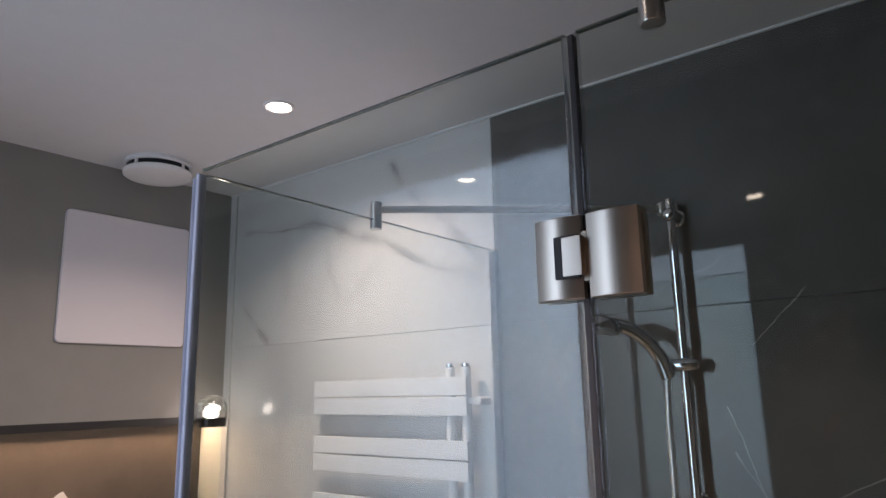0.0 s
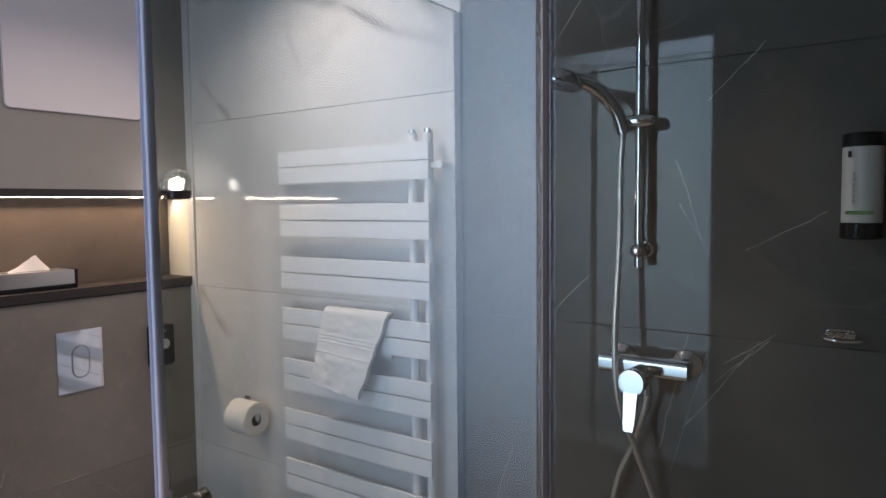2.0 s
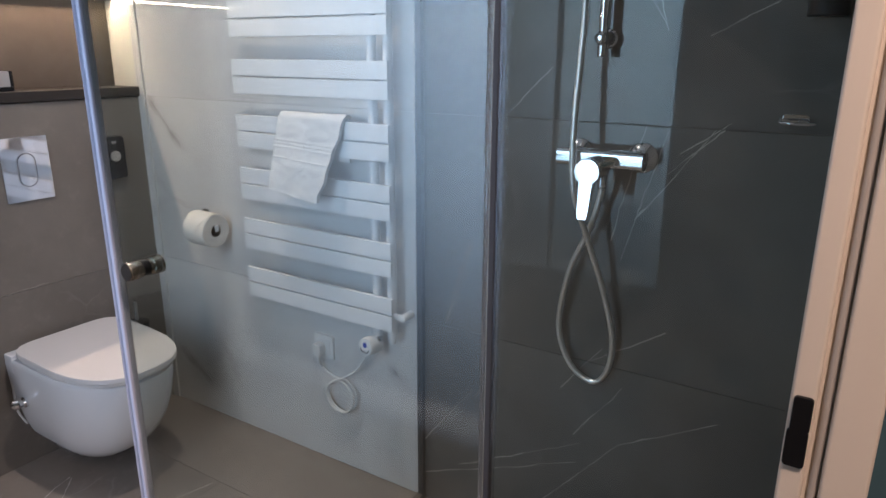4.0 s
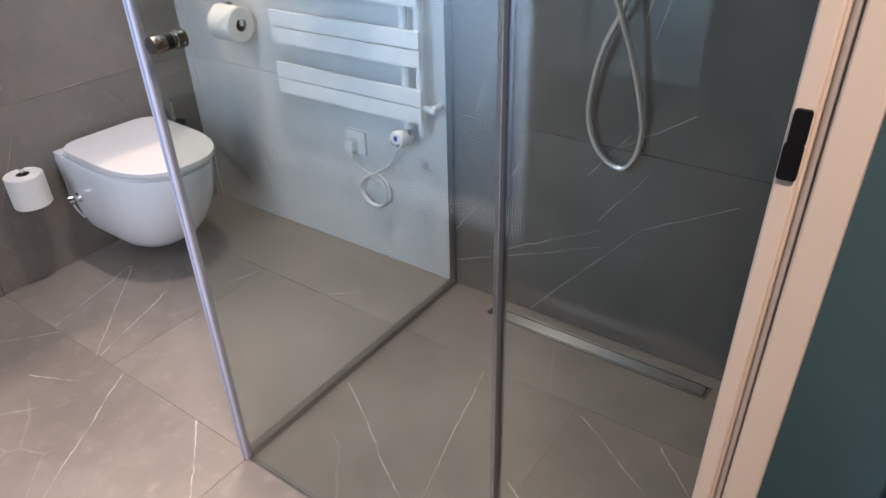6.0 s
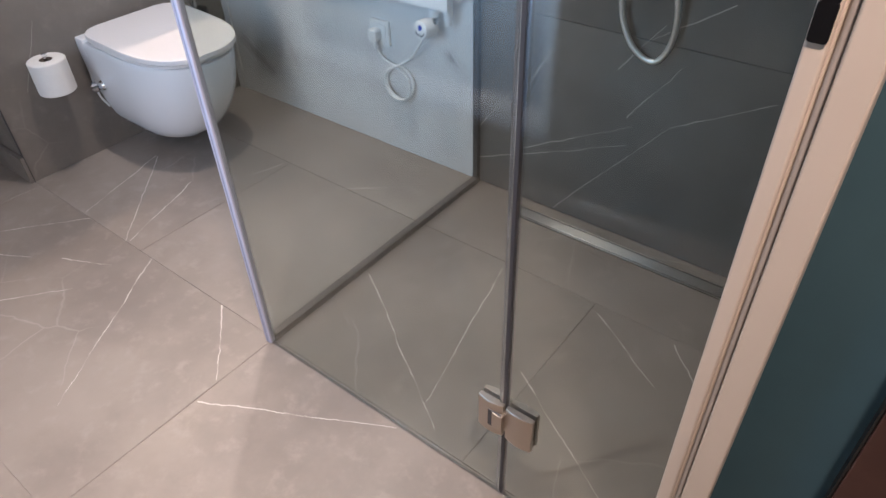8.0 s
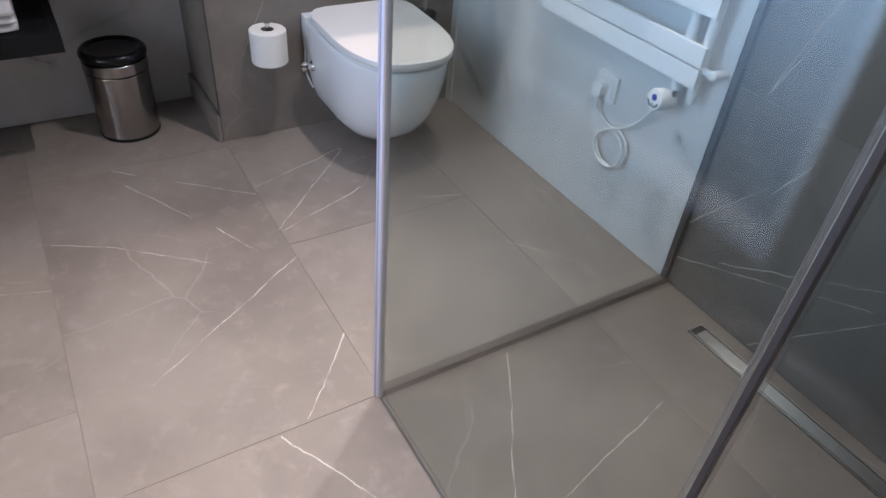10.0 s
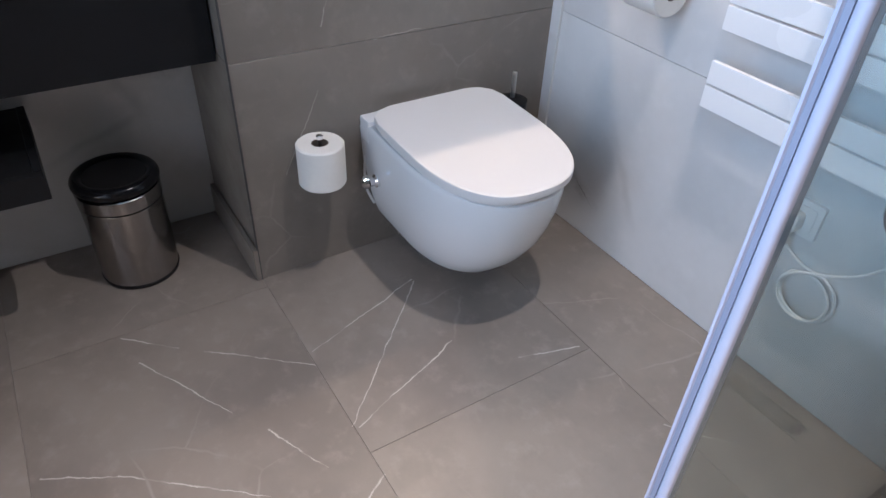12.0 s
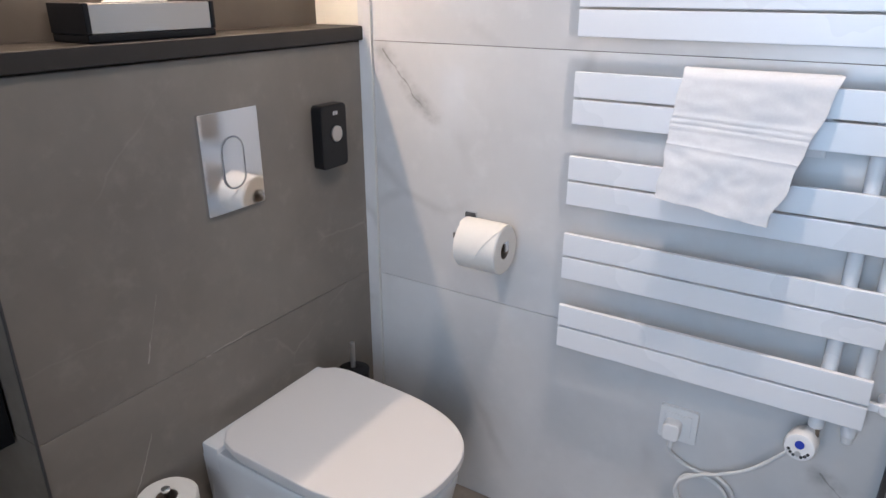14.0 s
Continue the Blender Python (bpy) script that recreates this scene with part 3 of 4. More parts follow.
piece("hinge_seal", box(-0.2855, -0.2785, GY - 0.005, GY + 0.005, 0.01, 2.002, 0.001), DARKSEAL, enc, "dark rubber strip between the panes")
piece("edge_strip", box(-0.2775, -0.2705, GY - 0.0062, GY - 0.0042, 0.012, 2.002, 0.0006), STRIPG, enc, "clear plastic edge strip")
for hz in (1.757, 0.256):
    h = piece("hinge", box(-0.292, -0.272, GY - 0.012, GY + 0.012, hz - 0.026, hz + 0.026, 0.003), NICKEL, enc, "brushed nickel glass hinge")
    for s in (1, -1):
        bm = bmesh.new()
        for k, (x0, x1) in enumerate(((-0.332, -0.2800), (-0.2735, -0.220))):
            # each plate is bowed across its width; the door side is notched round the pivot
            rows = []
            for j in range(9):
                f = j / 8
                x = x0 + (x1 - x0) * f
                d = 0.0085 + 0.0045 * math.sin(math.pi * f)
                rows.append([(x, GY - s * (0.004 + e), hz + zz) for e, zz in ((0, -0.0425), (d - 0.001, -0.0425), (d, -0.0415), (d, 0.0415), (d - 0.001, 0.0425), (0, 0.0425))])
            loft(rows, bm)
        piece("hinge_plate", bm, NICKEL, h)
    piece("pivot_window", box(-0.3085, -0.2805, GY - 0.0182, GY - 0.015, hz - 0.022, hz + 0.022, 0.001), DARKSEAL, h, "dark recess round the pivot")
    piece("pivot_block", box(-0.2985, -0.2770, GY - 0.0205, GY - 0.010, hz - 0.020, hz + 0.020, 0.001), NICKEL, h)

KX, KZ = -0.912, 1.021
knob = piece("door_knob", turned((KX, GY - 0.030, KZ), (0, 1, 0), [(0, 0.0138), (0.002, 0.0150), (0.006, 0.0150), (0.007, 0.0128), (0.011, 0.0128), (0.012, 0.0146), (0.017, 0.0146), (0.018, 0.0125), (0.025, 0.0125)], 28), KNOBM, enc, "ringed bronze pull knob")
piece("knob_cap", turned((KX, GY - 0.0311, KZ), (0, 1, 0), [(0, 0.0132), (0.0014, 0.0142)], 28), BRONZE, knob, "dark bronze end cap")
piece("inner_knob", turned((KX, GY + 0.005, KZ), (0, 1, 0), [(0, 0.0125), (0.007, 0.0125), (0.008, 0.0146), (0.013, 0.0146), (0.014, 0.0128), (0.018, 0.0128), (0.019, 0.0150), (0.025, 0.0150), (0.026, 0.0135)], 28), KNOBM, knob)
piece("knob_gasket", turned((KX, GY - 0.006, KZ), (0, 1, 0), [(0, 0.0132), (0.012, 0.0132)], 20), BLACKP, knob)


def brace(p, q, wall):
    b = piece("brace_bar", rod(p, q, 0.0085, 16), STEEL, enc, "round steel stabiliser bar")
    d = (Vector(q) - Vector(p)).normalized()
    piece("clamp", turned((p[0], p[1], p[2] - 0.045), (0, 0, 1), [(0, 0.012), (0.002, 0.013), (0.06, 0.013), (0.062, 0.012)], 20), STEEL, b)
    piece("wall_fixing", turned(Vector(q) - d * 0.022, d, [(0, 0.012), (0.003, 0.0135), (0.024, 0.0135)], 20), STEEL, b)
    piece("joint", turned((q[0] - d.x * 0.03, q[1] - d.y * 0.03, q[2] - 0.014), (0, 0, 1), [(0, 0.010), (0.002, 0.012), (0.026, 0.012), (0.028, 0.010)], 16), STEEL, b)


brace((GX - 0.002, 1.228, 2.026), (-0.487, W - 0.004, 2.029), W)
brace((-0.193, GY, 2.028), (EAST, 0.915, 2.028), EAST)

# drain
dr = thing("shower_drain", "long brushed steel linear shower drain in the floor", "drain", -0.46, 1.62, 0)
x0, x1, y0, y1 = -0.812, -0.124, 1.604, 1.656
bm = bmesh.new()
for a in ((x0, x1, y0, y0 + 0.004), (x0, x1, y1 - 0.004, y1), (x0, x0 + 0.004, y0 + 0.004, y1 - 0.004), (x1 - 0.004, x1, y0 + 0.004, y1 - 0.004)):
    box(a[0], a[1], a[2], a[3], -0.004, 0.0035, bm=bm)
piece("drain_frame", bm, DRAINM, dr)
piece("drain_gap", box(x0 + 0.004, x1 - 0.004, y0 + 0.004, y1 - 0.004, -0.005, 0.0015), DARKSEAL, dr, "dark water gap round the cover")
piece("drain_cover", box(x0 + 0.022, x1 - 0.012, y0 + 0.0075, y1 - 0.0075, -0.004, 0.0042, 0.0015), DRAINM, dr)

# shower rail set
RX, RY = -0.484, 1.655
rail = thing("shower_rail", "chrome riser rail with hand shower and hose", "shower", RX, W, 1.37)
piece("riser", rod((RX, RY, 1.345), (RX, RY, 2.045), 0.0105, 20), CHROME, rail)
for z in (1.385, 2.005):
    bk = piece("wall_bracket", turned((RX, W, z), (0, -1, 0), [(0, 0.019), (0.004, 0.0195), (0.008, 0.015), (0.03, 0.0145), (0.045, 0.0155), (0.056, 0.0155), (0.062, 0.0135), (0.066, 0.0095), (0.068, 0.004)], 24), CHROME, rail)
sl = piece("slider", turned((RX - 0.055, RY - 0.012, 1.672), (1, 0.1, 0), [(0, 0.012), (0.003, 0.014), (0.05, 0.015), (0.07, 0.0155), (0.085, 0.014), (0.09, 0.010)], 20), CHROME, rail, "chrome slider holding the hand shower")
hd = piece("shower_handle", tube([(RX - 0.026, RY - 0.03, 1.645), (RX - 0.036, RY - 0.042, 1.688), (RX - 0.058, RY - 0.062, 1.726), (RX - 0.09, RY - 0.085, 1.753), (RX - 0.13, RY - 0.11, 1.762)], 0.0155, 16), CHROME, rail)
piece("spray_head", turned((RX - 0.135, RY - 0.105, 1.782), (-0.18, -0.16, -1), [(0, 0.02), (0.004, 0.036), (0.012, 0.046), (0.026, 0.05), (0.033, 0.048)], 32), CHROME, hd)
piece("spray_face", turned((RX - 0.1405, RY - 0.110, 1.7505), (-0.18, -0.16, -1), [(0, 0.044), (0.003, 0.042)], 32), GREYP, hd, "grey nozzle face")
MX = -0.463
piece("hose", tube([(RX - 0.028, RY - 0.028, 1.650), (RX - 0.032, RY - 0.03, 1.56), (RX - 0.034, RY - 0.028, 1.40), (RX - 0.036, RY - 0.048, 1.20), (RX - 0.026, RY - 0.055, 1.06), (RX + 0.002, RY - 0.03, 0.95),
                    (-0.445, 1.655, 0.82), (-0.417, 1.672, 0.69), (-0.425, 1.680, 0.60), (-0.462, 1.682, 0.557), (-0.522, 1.680, 0.592), (-0.557, 1.676, 0.69),
                    (-0.534, 1.664, 0.84), (-0.486, 1.652, 0.955), (-0.460, 1.645, 1.05), (-0.460, 1.645, 1.10)], 0.0072, 12), HOSEM, rail, "ribbed steel shower hose hanging in a loop")
mix = thing("shower_mixer", "chrome lever shower mixer on the dark tiled wall", "tap", MX, W, 1.12)
piece("mixer_body", loft([[(x, 1.638 + a, 1.128 + b) for a, b in outline(0.042, 0.040, 0.012)] for x in (-0.563, -0.366)]), CHROME, mix)
for x in (-0.538, -0.388):
    piece("wall_union", turned((x, W, 1.128), (0, -1, 0), [(0, 0.033), (0.004, 0.034), (0.01, 0.028), (0.016, 0.019), (0.05, 0.019)], 28), CHROME, mix)
piece("cartridge", turned((MX, 1.63, 1.112), (0, -1, 0), [(0, 0.026), (0.05, 0.026), (0.056, 0.024), (0.064, 0.026)], 28), CHROME, mix)
lev = piece("lever", turned((MX, 1.566, 1.108), (0, -1, 0.06), [(0, 0.027), (0.004, 0.0295), (0.014, 0.0295), (0.018, 0.0275), (0.0185, 0.02)], 32), CHROME, mix)
rows = []
for j in range(7):
    f = j / 6
    zc, yc, w = 1.098 - 0.090 * f, 1.552 - 0.016 * f, 0.019 - 0.003 * f
    rows.append([(MX + a, yc - b * 0.5, zc) for a, b in outline(w * 2 - 0.004 * (f == 1), 0.016 - 0.004 * f, 0.005)])
piece("lever_handle", loft(rows), CHROME, lev)
piece("hose_outlet", rod((-0.460, 1.645, 1.06), (-0.460, 1.645, 1.112), 0.0105, 16), CHROME, mix)

# dispenser and soap hook
disp = thing("soap_dispenser", "wall soap dispenser with a white label and green band", "soap dispenser", -0.061, W, 1.42)
DX, DY = -0.061, W - 0.042


def tub(z0, z1, r, n=24):
    return loft([[(DX + (r - i) * math.cos(2 * math.pi * k / n), DY + (r - i) * math.sin(2 * math.pi * k / n), z) for k in range(n)]
                 for z, i in ((z0, 0.002), (z0 + 0.002, 0), (z1 - 0.002, 0), (z1, 0.002))])


piece("bottle", tub(1.450, 1.592, 0.034), LABELW, disp, "white bottle with a printed label")
piece("cap", tub(1.592, 1.617, 0.0355), BLACKP, disp, "black cap")
piece("base", tub(1.420, 1.450, 0.0352), BLACKP, disp, "black base")
bm = bmesh.new()
box(DX - 0.024, DX + 0.02, DY - 0.0348, DY - 0.028, 1.466, 1.473, bm=bm)
piece("green_band", bm, LABELG, disp, "small green print")
for k in range(6):
    piece("letter_bar", box(DX - 0.014, DX - 0.009, DY - 0.0352, DY - 0.028, 1.487 + 0.010 * k, 1.494 + 0.010 * k), GREYP, disp, smooth=False)
piece("mark", box(DX - 0.022, DX - 0.017, DY - 0.0345, DY - 0.025, 1.572, 1.583), INK, disp, smooth=False)
piece("wall_mount", box(DX - 0.02, DX + 0.02, W - 0.02, W - 0.001, 1.43, 1.60, 0.003), BLACKP, disp)
soap = thing("soap_shelf", "small chrome corner soap basket on the dark wall", "soap holder", -0.07, W, 1.235)
piece("plate", plate((-0.07, W - 0.001, 1.238), "y", 0.05, 0.018, 0.008, 0.006), CHROME, soap)
piece("arm", tube([(-0.098, W - 0.005, 1.236), (-0.098, W - 0.045, 1.234), (-0.07, W - 0.062, 1.233), (-0.034, W - 0.045, 1.233), (-0.034, W - 0.004, 1.236)], 0.0035), CHROME, soap)
for k in range(3):
    piece("wire", rod((-0.083 + 0.018 * k, W - 0.002, 1.232), (-0.083 + 0.018 * k, W - 0.052, 1.230), 0.002, 8), CHROME, soap)
soap.location += Vector((-0.022, 0, -0.008))

# ---- towel radiator ----
rad = thing("towel_radiator", "white flat-panel towel radiator on the marble wall", "radiator", -1.345, W, 0.56)
RL, RR, RF = -1.650, -1.055, 1.636
for i in range(7):
    top = 1.664 - 0.1658 * i
    for j in range(2):
        z1 = top - 0.0530 * j
        piece("slat", box(RL, RR, RF, RF + 0.011, z1 - 0.0485, z1, 0.0018, 2), ENAMEL, rad)
for x in (-1.126, -1.072):
    piece("upright", rod((x, RF + 0.026, 0.535), (x, RF + 0.026, 1.690), 0.0135, 20), ENAMEL, rad)
    piece("chrome_cap", turned((x, RF + 0.026, 1.690), (0, 0, 1), [(0, 0.012), (0.002, 0.0125), (0.010, 0.0125), (0.012, 0.008)], 16), CHROME, rad, "chrome end cap")
for z in (1.60, 0.612):
    piece("wall_bracket", rod((-1.028, RF + 0.012, z), (-1.028, W, z), 0.0115, 16), ENAMEL, rad)
    piece("bracket_arm", box(-1.064, -1.022, RF + 0.016, RF + 0.026, z - 0.008, z + 0.008, 0.002), ENAMEL, rad)
TX, TZ = -1.138, 0.500
th = piece("thermostat", turned((TX, W - 0.026, TZ), (-0.12, -1, 0.12), [(0, 0.022), (0.004, 0.026), (0.03, 0.0285), (0.05, 0.0285), (0.055, 0.026), (0.056, 0.02)], 32), WPLAST, rad, "round white heating element control")
NA = Vector((-0.12, -1, 0.12)).normalized()
NU = Vector((1, -0.12, 0)).normalized()
NV = NA.cross(NU) * (1 if NA.cross(NU).z > 0 else -1)
face = Vector((TX, W - 0.026, TZ)) + NA * 0.0562
piece("blue_dial", turned(face + NV * 0.006 - NA * 0.0005, NA, [(0, 0.0085), (0.0012, 0.0085)], 20), BLUE, th, "blue lit dial mark")
bm = bmesh.new()
for k in range(7):
    a = radians(205 + 130 * k / 6)
    c = face + NU * 0.0185 * math.cos(a) + NV * 0.0185 * math.sin(a)
    if k != 3:
        turned(c - NA * 0.0005, NA, [(0, 0.0032), (0.0012, 0.0032)], 8, bm)
piece("dial_marks", bm, INK, th, "dark printed marks")
piece("grey_key", turned(face - NV * 0.013 - NA * 0.0005, NA, [(0, 0.0058), (0.0016, 0.0055)], 14), GREYP, th)
piece("connector", rod((-1.126, RF + 0.026, 0.515), (-1.126, RF + 0.026, 0.540), 0.0115, 16), CHROME, rad)
piece("drain_plug", rod((-1.072, RF + 0.026, 0.520), (-1.072, RF + 0.026, 0.538), 0.0105, 14), WPLAST, rad)

sock = thing("wall_socket", "white double-frame wall socket with a plug in it", "socket", -1.377, W, 0.43)
piece("frame", plate((-1.377, W - 0.0005, 0.425), "y", 0.081, 0.081, 0.010, 0.006, 0.002), WPLAST, sock)
piece("inset", plate((-1.377, W - 0.010, 0.425), "y", 0.056, 0.056, 0.003, 0.005, 0.001), WPLAST, sock)
plug = piece("plug", plate((-1.385, W - 0.0125, 0.419), "y", 0.036, 0.042, 0.028, 0.010, 0.004), WPLAST, sock, "white angled plug")
piece("plug_neck", rod((-1.385, W - 0.026, 0.405), (-1.385, W - 0.026, 0.375), 0.006, 12), WPLAST, plug)
cb = thing("power_cable", "white power cable looped between socket and radiator", "cable", -1.30, W, 0.30)
CY = W - 0.012
lead = [(-1.385, W - 0.026, 0.374), (-1.381, CY - 0.004, 0.352), (-1.352, CY, 0.333)]
# two slack turns, the second a little smaller and lower than the first
for turn, (cx, cz, r) in enumerate(((-1.300, 0.272, 0.059), (-1.306, 0.266, 0.055))):
    for k in range(10):
        a = radians(112 - 36 * k)
        lead.append((cx + r * math.cos(a), CY - 0.006 * turn - 0.0006 * k, cz + r * math.sin(a)))
lead += [(-1.318, CY - 0.012, 0.325), (-1.280, CY - 0.014, 0.345), (-1.225, CY - 0.02, 0.385), (-1.180, CY - 0.03, 0.442), (-1.152, CY - 0.036, 0.484)]
piece("lead", tube(lead, 0.0038, 8), CABLE, cb)

# ---- hand towel over a radiator slat ----


def hung_towel():
    """A towel folded over one slat: a front sheet, a fold over the top and a short back sheet, with thickness."""
    nu, nv = 26, 72
    tl, tr_, bl, br = Vector((-1.445, 0, 1.187)), Vector((-1.197, 0, 1.185)), Vector((-1.455, 0, 0.963)), Vector((-1.264, 0, 0.940))
    front, back = [], []
    for j in range(nv + 1):
        v = j / nv
        fr, bk = [], []
        for i in range(nu + 1):
            u = i / nu
            p = tl.lerp(tr_, u).lerp(bl.lerp(br, u), v)
            wob = 0.0055 * noise.noise((u * 4, v * 4, 1.3)) + 0.0022 * noise.noise((u * 13, v * 13, 4.0))
            p.x += 0.006 * noise.noise((v * 6, 5.0, u)) * abs(u - 0.5) * 2
            rib = -0.0013 * any(a < v < a + 0.022 for a in (0.34, 0.385, 0.43, 0.56))
            lip = 0.012 * max(0.0, 1 - v / 0.07) ** 2
            p.y = RF - 0.015 + wob + rib + lip - 0.055 * v ** 1.15
            p.z += 0.004 * noise.noise((u * 4, 2.0, v * 2)) * (v > 0.9)
            fr.append(p)
            bk.append(Vector((p.x, p.y + 0.0125, p.z)))
        front.append(fr)
        back.append(bk)
    bm = bmesh.new()
    a = [[bm.verts.new(p) for p in r] for r in front]
    b = [[bm.verts.new(p) for p in r] for r in back]
    for j in range(nv):
        for i in range(nu):
            bm.faces.new((a[j][i], a[j][i + 1], a[j + 1][i + 1], a[j + 1][i]))
            bm.faces.new((b[j][i], b[j + 1][i], b[j + 1][i + 1], b[j][i + 1]))
    for j in range(nv):
        bm.faces.new((a[j][0], a[j + 1][0], b[j + 1][0], b[j][0]))
        bm.faces.new((a[j][nu], b[j][nu], b[j + 1][nu], a[j + 1][nu]))
    for i in range(nu):
        bm.faces.new((a[0][i], b[0][i], b[0][i + 1], a[0][i + 1]))
        bm.faces.new((a[nv][i], a[nv][i + 1], b[nv][i + 1], b[nv][i]))
    return bm


tow = thing("hand_towel", "white terry hand towel folded over a radiator slat", "towel", -1.37, RF, 0.93)
cloth = piece("cloth", hung_towel(), TERRY, tow)
fold = bmesh.new()
loft([[(x, RF + 0.006 + 0.0155 * math.cos(a), 1.176 + 0.011 * math.sin(a)) for a in [radians(180 * k / 10) for k in range(11)]] +
      [(x, RF + 0.006 + 0.013 * math.cos(a), 1.174 + 0.004 * math.sin(a)) for a in [radians(180 - 180 * k / 10) for k in range(11)]] for x in (-1.442, -1.38, -1.32, -1.26, -1.200)], fold)
piece("top_fold", fold, TERRY, tow)
piece("back_flap", box(-1.440, -1.202, RF + 0.0125, RF + 0.0195, 1.05, 1.174, 0.002), TERRY, tow)

# ---- toilet ----
TY = 1.288
wc = thing("toilet", "white wall-hung ceramic toilet with the lid down", "toilet", G, TY, 0.08)


def dshape(length, width, back=0.0, n=40, power=2.2, square=0.07, straight=0.42):
    """A plan outline from the wall outward: straight sides and a round front."""
    pts = []
    flat = length * straight
    for k in range(n + 1):
        a = math.pi * k / n - math.pi / 2
        c, s = math.cos(a), math.sin(a)
        px = flat + (length - flat) * abs(c) ** (2 / power)
        py = width / 2 * math.copysign(abs(s) ** (2 / power), s)
        pts.append((px, py))
    r = square
    pts += [(back + r, width / 2)] + [(back + r - r * math.sin(radians(t)), width / 2 - r + r * math.cos(radians(t))) for t in (30, 60, 90)]
    pts += [(back + r - r * math.cos(radians(t)), -width / 2 + r - r * math.sin(radians(t))) for t in (0, 30, 60)] + [(back + r, -width / 2)]
    return pts


def at_z(pts, z, x=G, rise=0.0):
    """A plan outline laid at a height, higher by rise at the wall."""
    return [(x + a, TY + b, z + rise * (1 - a / 0.508)) for a, b in pts]


LEVELS = [(0.062, 0.262, 0.13), (0.067, 0.302, 0.20), (0.083, 0.345, 0.245), (0.119, 0.392, 0.284), (0.165, 0.432, 0.314), (0.22, 0.466, 0.338),
          (0.275, 0.488, 0.353), (0.33, 0.503, 0.363), (0.37, 0.509, 0.367), (0.383, 0.507, 0.365), (0.387, 0.501, 0.359)]
bowl = piece("bowl", loft([at_z(dshape(l - 0.007, w, 0.0, square=0.012, power=2.3), z, rise=0.018 * max(0.0, (z - 0.25) / 0.137)) for z, l, w in LEVELS]), CERAMIC, wc)
SHAPE = dict(power=2.55, straight=0.46)
piece("seat_ring", loft([at_z(dshape(l, w, 0.04, **SHAPE), z, rise=0.018) for z, l, w in ((0.3872, 0.4850, 0.345), (0.3905, 0.4940, 0.354), (0.3915, 0.4970, 0.357), (0.3985, 0.4970, 0.357), (0.3995, 0.4940, 0.354), (0.4000, 0.4850, 0.345))]), SEATW, wc, "thin white seat ring")
piece("lid", loft([at_z(dshape(l, w, b, **SHAPE), z, rise=0.018) for z, l, w, b in ((0.4032, 0.4940, 0.354, 0.038), (0.4040, 0.5050, 0.365, 0.033), (0.4048, 0.5080, 0.368, 0.031), (0.4175, 0.5080, 0.368, 0.031), (0.4198, 0.5072, 0.3672, 0.0315), (0.4210, 0.5050, 0.365, 0.033), (0.4214, 0.5000, 0.360, 0.036))]), SEATW, wc, "flat white closed lid")
piece("deck", box(G, G + 0.05, TY - 0.184, TY + 0.184, 0.35, 0.415, 0.006), CERAMIC, wc)
piece("wall_flange", loft([[(G + d, TY + sgn * w / 2, z) for sgn, w, z in ((-1, 0.366 - i, 0.385), (-1, 0.352 - i, 0.27), (-1, 0.30 - i, 0.17), (-1, 0.20 - i, 0.11), (1, 0.20 - i, 0.11), (1, 0.30 - i, 0.17), (1, 0.352 - i, 0.27), (1, 0.366 - i, 0.385))]
                           for d, i in ((0.0, 0.0), (0.012, 0.0), (0.016, 0.008))]), CERAMIC, wc)
VX, VY, VZ = G + 0.072, TY - 0.182, 0.258
val = piece("bidet_valve", turned((VX, VY + 0.014, VZ), (0, -1, 0), [(0, 0.018), (0.012, 0.018), (0.018, 0.012), (0.030, 0.012)], 20), CHROME, wc, "small chrome bidet valve")
piece("valve_lever", turned((VX - 0.004, VY - 0.012, VZ), (-0.25, -1, 0), [(0, 0.011), (0.003, 0.018), (0.018, 0.018), (0.023, 0.013)], 20), CHROME, val)
piece("valve_hose", tube([(VX - 0.05, VY + 0.012, VZ + 0.09), (VX - 0.062, VY + 0.004, VZ + 0.02), (VX - 0.058, VY + 0.004, VZ - 0.05), (VX - 0.045, VY + 0.02, VZ - 0.10)], 0.0035, 8), CABLE, val)

# flush plate, scent dispenser, wall panel
fp = thing("flush_plate", "polished chrome flush plate with an oval button", "flush plate", G, 1.271, 0.99)
piece("plate", plate((G - 0.001, 1.271, 0.992), "x", 0.150, 0.203, 0.008, 0.004, 0.0015), CHROME, fp)
bm = bmesh.new()
for r0, r1, d0, d1 in ((0.0265, 0.0295, 0.0068, 0.0084),):
    o = [outline(2 * r, 2 * r + 0.05, r - 0.0002, 8) for r in (r0, r1)]
    loft([[(G + d, 1.271 + a, 0.989 + b) for a, b in oo] for oo, d in ((o[1], d0), (o[1], d1), (o[0], d1), (o[0], d0))], bm, caps=False)
piece("button_groove", bm, ALU, fp, "oval groove round the button")
piece("button", plate((G + 0.0065, 1.271, 0.989), "x", 0.052, 0.102, 0.0022, 0.0255, 0.001), CHROME, fp)
sc = thing("sensor_box", "small black wall box with a grey round button", "sensor", G, 1.556, 0.98)
piece("case", plate((G - 0.001, 1.556, 0.994), "x", 0.090, 0.148, 0.030, 0.012, 0.004), GLOSSB, sc)
piece("round_button", turned((G + 0.028, 1.561, 1.000), (1, 0, 0), [(0, 0.0185), (0.004, 0.0185), (0.006, 0.015)], 28), STEEL, sc, "grey metal round button")
for k in range(2):
    piece("print", box(G + 0.0285, G + 0.0298, 1.553 + 0.009 * k, 1.559 + 0.009 * k, 1.043, 1.052), GREYP, sc, smooth=False)
